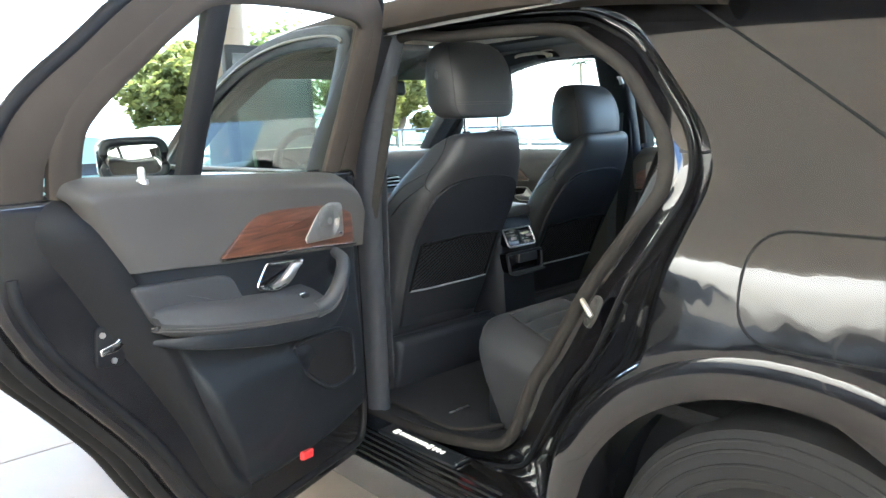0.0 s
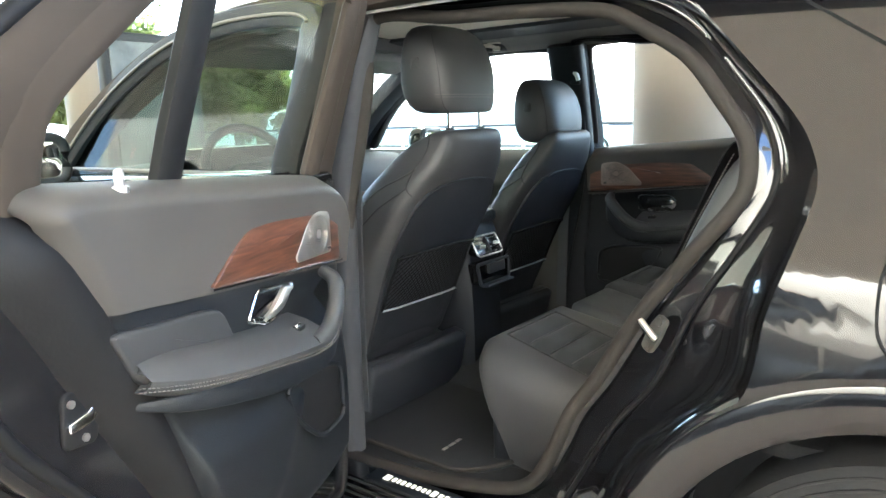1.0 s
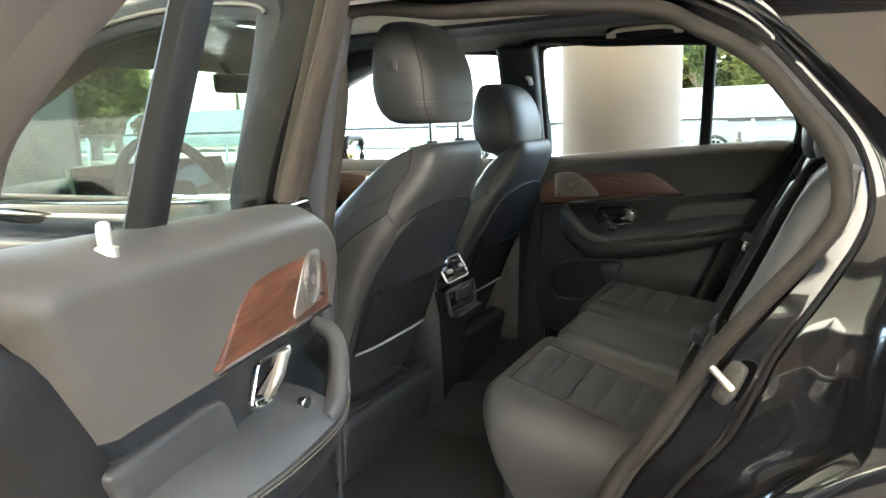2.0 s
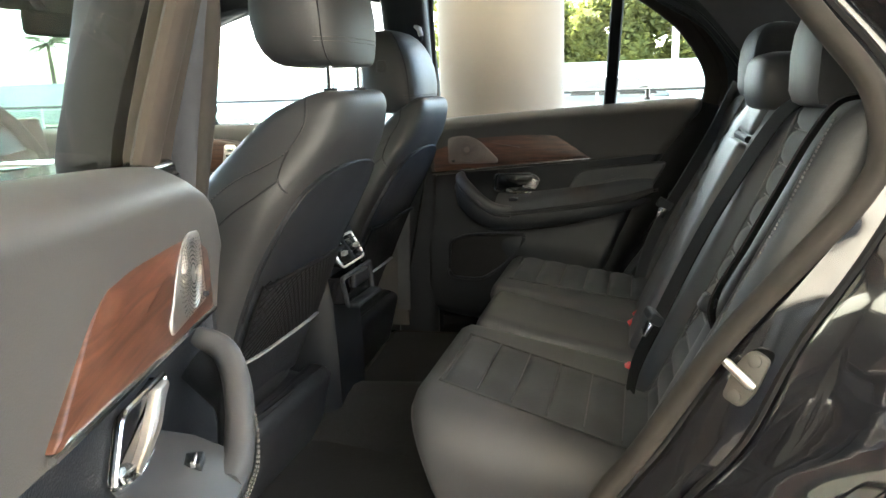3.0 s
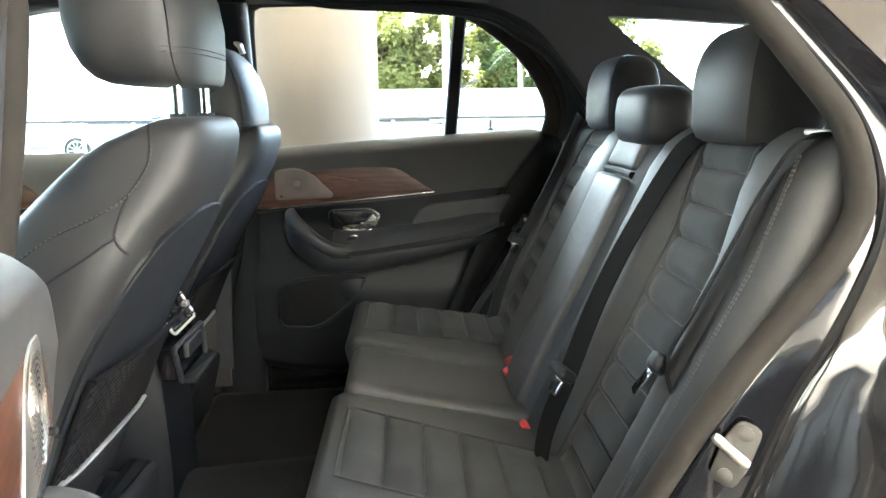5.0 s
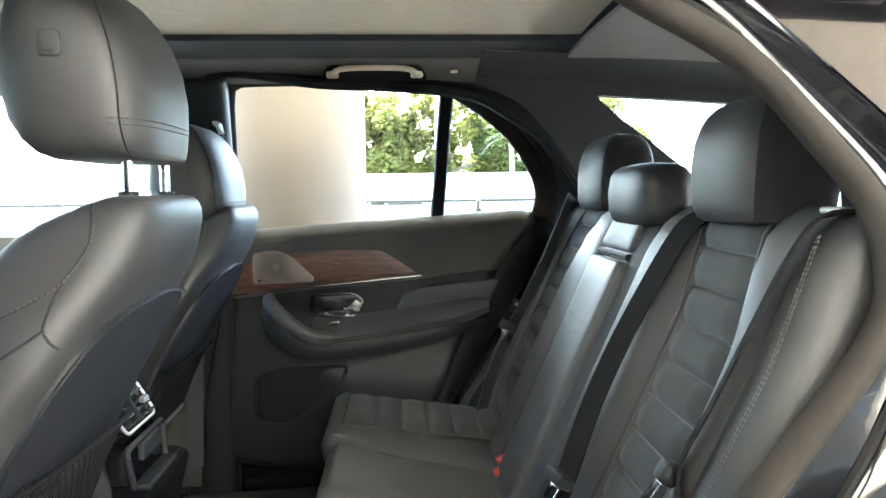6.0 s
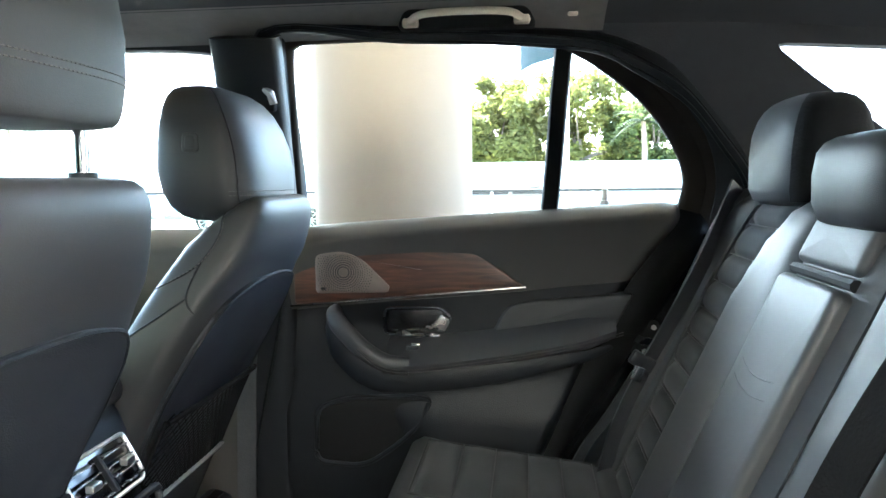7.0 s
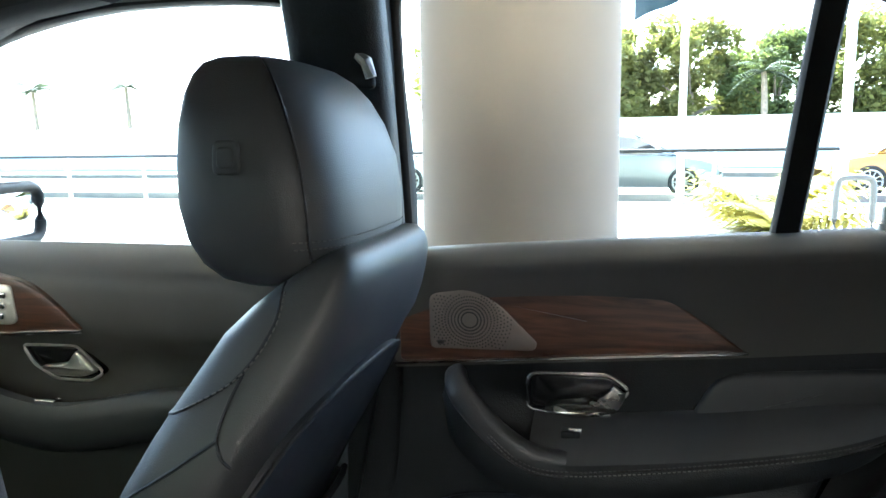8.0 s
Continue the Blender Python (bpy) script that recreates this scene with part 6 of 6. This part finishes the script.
def tree(name, x, y, h, spread, seed, leafmat, label):
    rnd = random.Random(seed)
    t = thing(name, label, "tree", (x, y, GROUND), "street trees")
    trunk = [(x + rnd.uniform(-0.15, 0.15) * k, y + rnd.uniform(-0.15, 0.15) * k, GROUND + h * 0.16 * k) for k in range(4)]
    tr = tube("trunk", curve(trunk, 10), 0.22, BARK, t, "", False, 8, None, (0, 1, 0), 2, list(np.linspace(1.2, 0.55, 10)))
    clumps = []
    for k in range(44):
        a, q = rnd.uniform(0, 6.28), rnd.uniform(0.1, 1) ** 0.6
        zz = rnd.uniform(0.24, 0.92)
        wide = spread * (1.15 - abs(zz - 0.55) * 1.25)
        c = Vector((x + math.cos(a) * q * wide, y + math.sin(a) * q * wide, GROUND + h * zz * rnd.uniform(0.88, 1.05)))
        clumps.append((c, rnd.uniform(0.5, 1.0) * spread * 0.36))
        if k < 9:
            tube("limb", curve([trunk[2], Vector(trunk[2]).lerp(c, 0.5) + Vector((0, 0, 0.3)), c], 6), 0.07, BARK, tr, "", False, 6, None, (0, 1, 0), 2, list(np.linspace(1.2, 0.3, 6)))
    v, f = [], []
    for c, r in clumps:
        for _ in range(320):
            d = Vector((rnd.gauss(0, 1), rnd.gauss(0, 1), rnd.gauss(0, 0.8))).normalized() * r * rnd.uniform(0.45, 1.08)
            p = c + d
            u = Vector((rnd.gauss(0, 1), rnd.gauss(0, 1), rnd.gauss(0, 0.5))).normalized()
            w = u.cross(Vector((rnd.gauss(0, 1), rnd.gauss(0, 1), rnd.gauss(0, 1)))).normalized()
            s = rnd.uniform(0.10, 0.22)
            n0 = len(v)
            v += [p - u * s, p + w * s * 0.5, p + u * s, p - w * s * 0.5]
            f.append((n0, n0 + 1, n0 + 2, n0 + 3))
    me = bpy.data.meshes.new("crown")
    me.from_pydata([tuple(q) for q in v], [], f)
    me.materials.append(leafmat)
    cr = new("crown", me)
    cr.parent = t
    cr.matrix_parent_inverse = Matrix.Translation(-t.location)
    return t


def palm(x, y, h, seed, n=16, length=1.8, label="palm with a slim trunk and drooping fronds"):
    rnd = random.Random(seed)
    t = thing("palm_tree", label, "palm", (x, y, GROUND), "palms")
    if h > 0.8:
        tube("trunk", curve([(x, y, GROUND), (x + 0.1, y, GROUND + h * 0.5), (x, y, GROUND + h)], 10), 0.16, BARK, t, "", False, 8, None, (0, 1, 0), 2, list(np.linspace(1.2, 0.75, 10)))
    v, f = [], []
    for k in range(n):
        a = 6.28 * k / n + rnd.uniform(-0.2, 0.2)
        el = rnd.uniform(-0.1, 1.2) if h > 0.8 else rnd.uniform(0.35, 1.35)
        d = Vector((math.cos(a), math.sin(a), 0))
        side = Vector((-math.sin(a), math.cos(a), 0))
        for m in range(14):
            q = (m + 1) / 14
            mid = Vector((x, y, GROUND + h)) + d * length * q * math.cos(el * (1 - 0.5 * q)) + Vector((0, 0, length * (q * math.sin(el) - (0.75 if h > 0.8 else 0.35) * q * q)))
            for e in (-1, 1):
                s = length * 0.30 * math.sin(math.pi * min(1, q * 0.85 + 0.12))
                tip = mid + side * e * s + d * s * 0.5 - Vector((0, 0, s * 0.35))
                n0 = len(v)
                v += [mid - d * length * 0.02, mid + d * length * 0.045, tip]
                f.append((n0, n0 + 1, n0 + 2))
    me = bpy.data.meshes.new("fronds")
    me.from_pydata([tuple(q) for q in v], [], f)
    me.materials.append(PALM if h > 0.8 else YOUNGPALM)
    cr = new("fronds", me)
    cr.parent = t
    cr.matrix_parent_inverse = Matrix.Translation(-t.location)
    return t


trees = [(-1.2, 40, 6.9, 3.0, 1, LEAF), (3.2, 41, 7.4, 3.1, 2, LEAF), (7.6, 42, 6.6, 2.8, 3, LEAF2), (11.6, 42, 7.6, 3.1, 4, LEAF), (-5.4, 42, 6.6, 2.8, 5, LEAF2), (-31, 11.0, 5.4, 2.3, 6, LEAF), (-9, 44, 8.0, 3.5, 7, LEAF), (-27, 19.5, 4.8, 2.2, 8, LEAF), (-31, 15, 6.4, 3.0, 9, LEAF2), (-31, 24, 5.0, 2.3, 10, LEAF), (-27, 12.5, 4.6, 2.0, 11, LEAF)]
for x, y, h, sp, sd, lm in trees:
    tree("tree", x, y, h, sp, sd, lm, "leafy green street tree beyond the white wall")
palm(6.2, 36.5, 4.2, 31)
palm(-37.7, 40, 4.9, 32, 26, 2.0)
palm(-30.6, 40, 4.9, 33, 24, 1.6)
palm(-12.5, 5.2, 4.6, 34, 18, 1.6)
palm(2.35, 10.4, 0.0, 35, 40, 1.45, "young feathery palm growing beside the railing")

white_wall = flat("boundary_wall", -120, 60, 33.0, 33.25, 2.15, WHITE, depth=2.3)
tagged(white_wall, "long plain white boundary wall across the road", "wall", kind="structure")
wall_west = flat("boundary_wall", -40.3, -40.0, -60, 33.0, 2.15, WHITE, depth=2.3)
tagged(wall_west, "long plain white boundary wall across the road", "wall", kind="structure")


def pole(x, y, h, r, label):
    p = thing("flag_pole", label, "pole", (x, y, GROUND), "poles")
    tube("shaft", [(x, y, GROUND), (x, y, GROUND + 0.06), (x, y, GROUND + 0.07), (x, y, GROUND + h)], r, WHITE, p, "", False, 14, None, (0, 1, 0), 2, [2.0, 2.0, 1.0, 0.9])
    return p


pole(1.36, 15.2, 9.0, 0.075, "tall white flag pole on the forecourt edge")
pole(4.35, 15.2, 9.0, 0.09, "tall white flag pole on the forecourt edge")
pole(-8.0, 15.2, 8.0, 0.075, "tall white flag pole on the forecourt edge")


def flag(x, y, z):
    fl = sheet("flag", lambda s, t, w: (x - 0.9 * s, y + 0.12 * math.sin(s * 7), z + 0.9 * t - 0.35 * s + w * 0), 12, 6, TEAL, None)
    tagged(fl, "small teal flag hanging from a pole", "flag")


TEAL = material("teal_cloth", (0.012, 0.024, 0.028), 0.8, vary=0.1, noise_scale=5)
flag(1.28, 15.2, 4.0)

hoop = thing("bike_hoop", "bent steel tube hoop set in the paving", "hoop", (2.8, 8.6, GROUND))
tube("tube", curve([(2.62, 8.6, GROUND), (2.62, 8.6, 0.55), (2.64, 8.6, 0.80), (2.70, 8.6, 0.86), (2.92, 8.6, 0.86), (2.99, 8.6, 0.80), (3.0, 8.6, 0.55), (3.0, 8.6, GROUND)], 40), 0.035, TUBEGREY, hoop, "", False, 12)


def parked_car(x, y, yaw, paint, label):
    c = thing("parked_car", label, "car", (x, y, GROUND), "parked cars")
    m = pose(x, y, GROUND, 0, 0, yaw)
    W = lambda a, b, d: m @ Vector((a, b, d))
    hull = [(-2.25, 0.35, 0.62, 0.55), (-2.15, 0.25, 0.80, 0.72), (-1.9, 0.22, 0.86, 0.80), (-1.2, 0.2, 0.9, 0.92), (-0.4, 0.2, 0.9, 0.95), (0.6, 0.2, 0.9, 0.97), (1.5, 0.22, 0.88, 0.98), (2.1, 0.28, 0.82, 0.92), (2.25, 0.4, 0.66, 0.7)]
    rings = [[W(a, s * w * g, z) for s, g, z in ((-1, 0.9, zb), (-1, 1.0, zb + 0.2), (-1, 1.0, zt - 0.16), (-1, 0.9, zt - 0.02), (1, 0.9, zt - 0.02), (1, 1.0, zt - 0.16), (1, 1.0, zb + 0.2), (1, 0.9, zb))] for a, zb, w, zt in hull]
    v, f = loft(rings)
    body = solid("body", v, f, paint, c, "", 45)
    cab = [(-1.25, 0.93, 0.76, 0.93), (-0.75, 0.93, 0.76, 1.22), (-0.25, 0.94, 0.76, 1.40), (0.3, 0.95, 0.76, 1.45), (0.9, 0.96, 0.76, 1.38), (1.35, 0.96, 0.74, 1.2), (1.75, 0.97, 0.72, 0.98)]
    rings = [[W(a, -w, zb), W(a, -w + 0.06 - 0.35 * (zt - zb) * 0.4, zt - 0.06), W(a, -w * 0.7, zt), W(a, w * 0.7, zt), W(a, w - 0.06 + 0.35 * (zt - zb) * 0.4, zt - 0.06), W(a, w, zb)] for a, zb, w, zt in cab]
    v, f = loft(rings)
    solid("cabin", v, f, paint, c, "", 40)
    for s in (-1, 1):
        for a0, a1, b0, b1 in ((-0.95, -0.05, -0.42, -0.02), (0.05, 1.15, 0.05, 0.85)):
            y0 = lambda z: s * (0.775 - 0.20 * (z - 0.95))
            pn = [W(a0, y0(0.98), 0.98), W(a1, y0(0.98), 0.98), W(b1, y0(1.32), 1.32), W(b0, y0(1.32), 1.32)]
            pi = [p + m.to_3x3() @ Vector((0, s * 0.012, 0)) for p in pn]
            solid("side_window", *loft([pn, pi]), SCREEN, c, "dark side window")
        for a in (-1.4, 1.4):
            wh = solid("wheel", *loft([[W(a + r * math.cos(t), s * b, 0.33 + r * math.sin(t)) for t in np.linspace(0, 6.2832, 33)[:-1]] for r, b in ((0.24, 0.72), (0.33, 0.72), (0.335, 0.90), (0.30, 0.93), (0.22, 0.92))]), RUBBER, c)
            tube("rim", [W(a + 0.235 * math.cos(t), s * 0.925, 0.33 + 0.235 * math.sin(t)) for t in np.linspace(0, 6.2832, 25)[:-1]], 0.022, ALLOY, wh, "", True, 6)
            for k in range(11):
                t0 = 6.2832 * k / 11
                tube("spoke", [W(a + r * math.cos(t0), s * 0.925, 0.33 + r * math.sin(t0)) for r in (0.02, 0.23)], 0.015, ALLOY, wh, "", False, 6)
        rbox("headlight", W(-2.14, s * 0.62, 0.62), (0.16, 0.26, 0.12), 0.04, CHROME, c, "", (0, 0, yaw))
    ws_ = [W(-1.2, -0.68, 0.96), W(-1.2, 0.68, 0.96), W(-0.32, 0.55, 1.385), W(-0.32, -0.55, 1.385)]
    solid("windscreen", *loft([ws_, [p + m.to_3x3() @ Vector((-0.012, 0, 0.014)) for p in ws_]]), SCREEN, c, "dark windscreen")
    return c


SILVER = material("silver_paint", (0.17, 0.165, 0.155), 0.35, 0.3, coat=0.6)
YELLOW = material("yellow_paint", (0.36, 0.165, 0.018), 0.3, coat=0.6)
BLUE = material("pale_blue_paint", (0.32, 0.5, 0.56), 0.3, coat=0.6)
WHITECAR = material("white_car_paint", (0.38, 0.38, 0.375), 0.3, coat=0.6)
parked_car(0.12, 17.6, 180, SILVER, "silver saloon car passing on the road")
parked_car(6.75, 17.9, 0, YELLOW, "yellow car on the road beyond the railing")
parked_car(-6.3, -0.6, 78, BLUE, "pale blue car parked under the canopy")
parked_car(-11.0, 3.0, 10, WHITECAR, "white car parked on the forecourt")
parked_car(-6.5, 18.4, 180, WHITECAR, "white car on the road")

sign = thing("display_board", "large dark-framed advertising screen on a stand", "display board", (-3.15, 0.72, GROUND))
rbox("frame", (-3.17, 0.72, 1.10), (0.08, 0.70, 1.66), 0.02, DARKMETAL, sign)
rbox("screen", (-3.135, 0.72, 1.13), (0.03, 0.60, 1.48), 0.006, PICTURE, sign, "grey picture screen")
rbox("foot", (-3.17, 0.72, GROUND + 0.03), (0.45, 0.72, 0.06), 0.01, DARKMETAL, sign)
rbox("stem", (-3.17, 0.72, 0.2), (0.07, 0.5, 0.5), 0.01, DARKMETAL, sign)

# ---- floor tiles, pieces of the showroom floor ----
floor = flat("floor", -7.0, 9.0, -9.0, 6.0, GROUND - 0.004, PAVING, depth=0.02)
tagged(floor, "large pale grey stone floor tiles under the canopy", "floor", kind="structure")
TS = 0.9
tv, tf = [], []
rr = [(TS / 2 - 0.003, 0.0), (TS / 2 - 0.003, 0.004), (TS / 2 - 0.006, 0.0065)]
for h, z in rr:
    tv += [(-h, -h, z), (h, -h, z), (h, h, z), (-h, h, z)]
for k in range(2):
    for i in range(4):
        tf.append((4 * k + i, 4 * k + (i + 1) % 4, 4 * k + 4 + (i + 1) % 4, 4 * k + 4 + i))
tf.append((8, 9, 10, 11))
tile_me = bpy.data.meshes.new("floor_tile")
tile_me.from_pydata(tv, [], tf)
tile_me.materials.append(TILE)
for i in range(17):
    for j in range(16):
        tl = new("floor_tile", tile_me)
        tl.parent = floor
        tl.location = (-6.5 + TS * i, -8.5 + TS * j, GROUND - 0.004 + 0.0005 * ((i * 7 + j * 3) % 3))
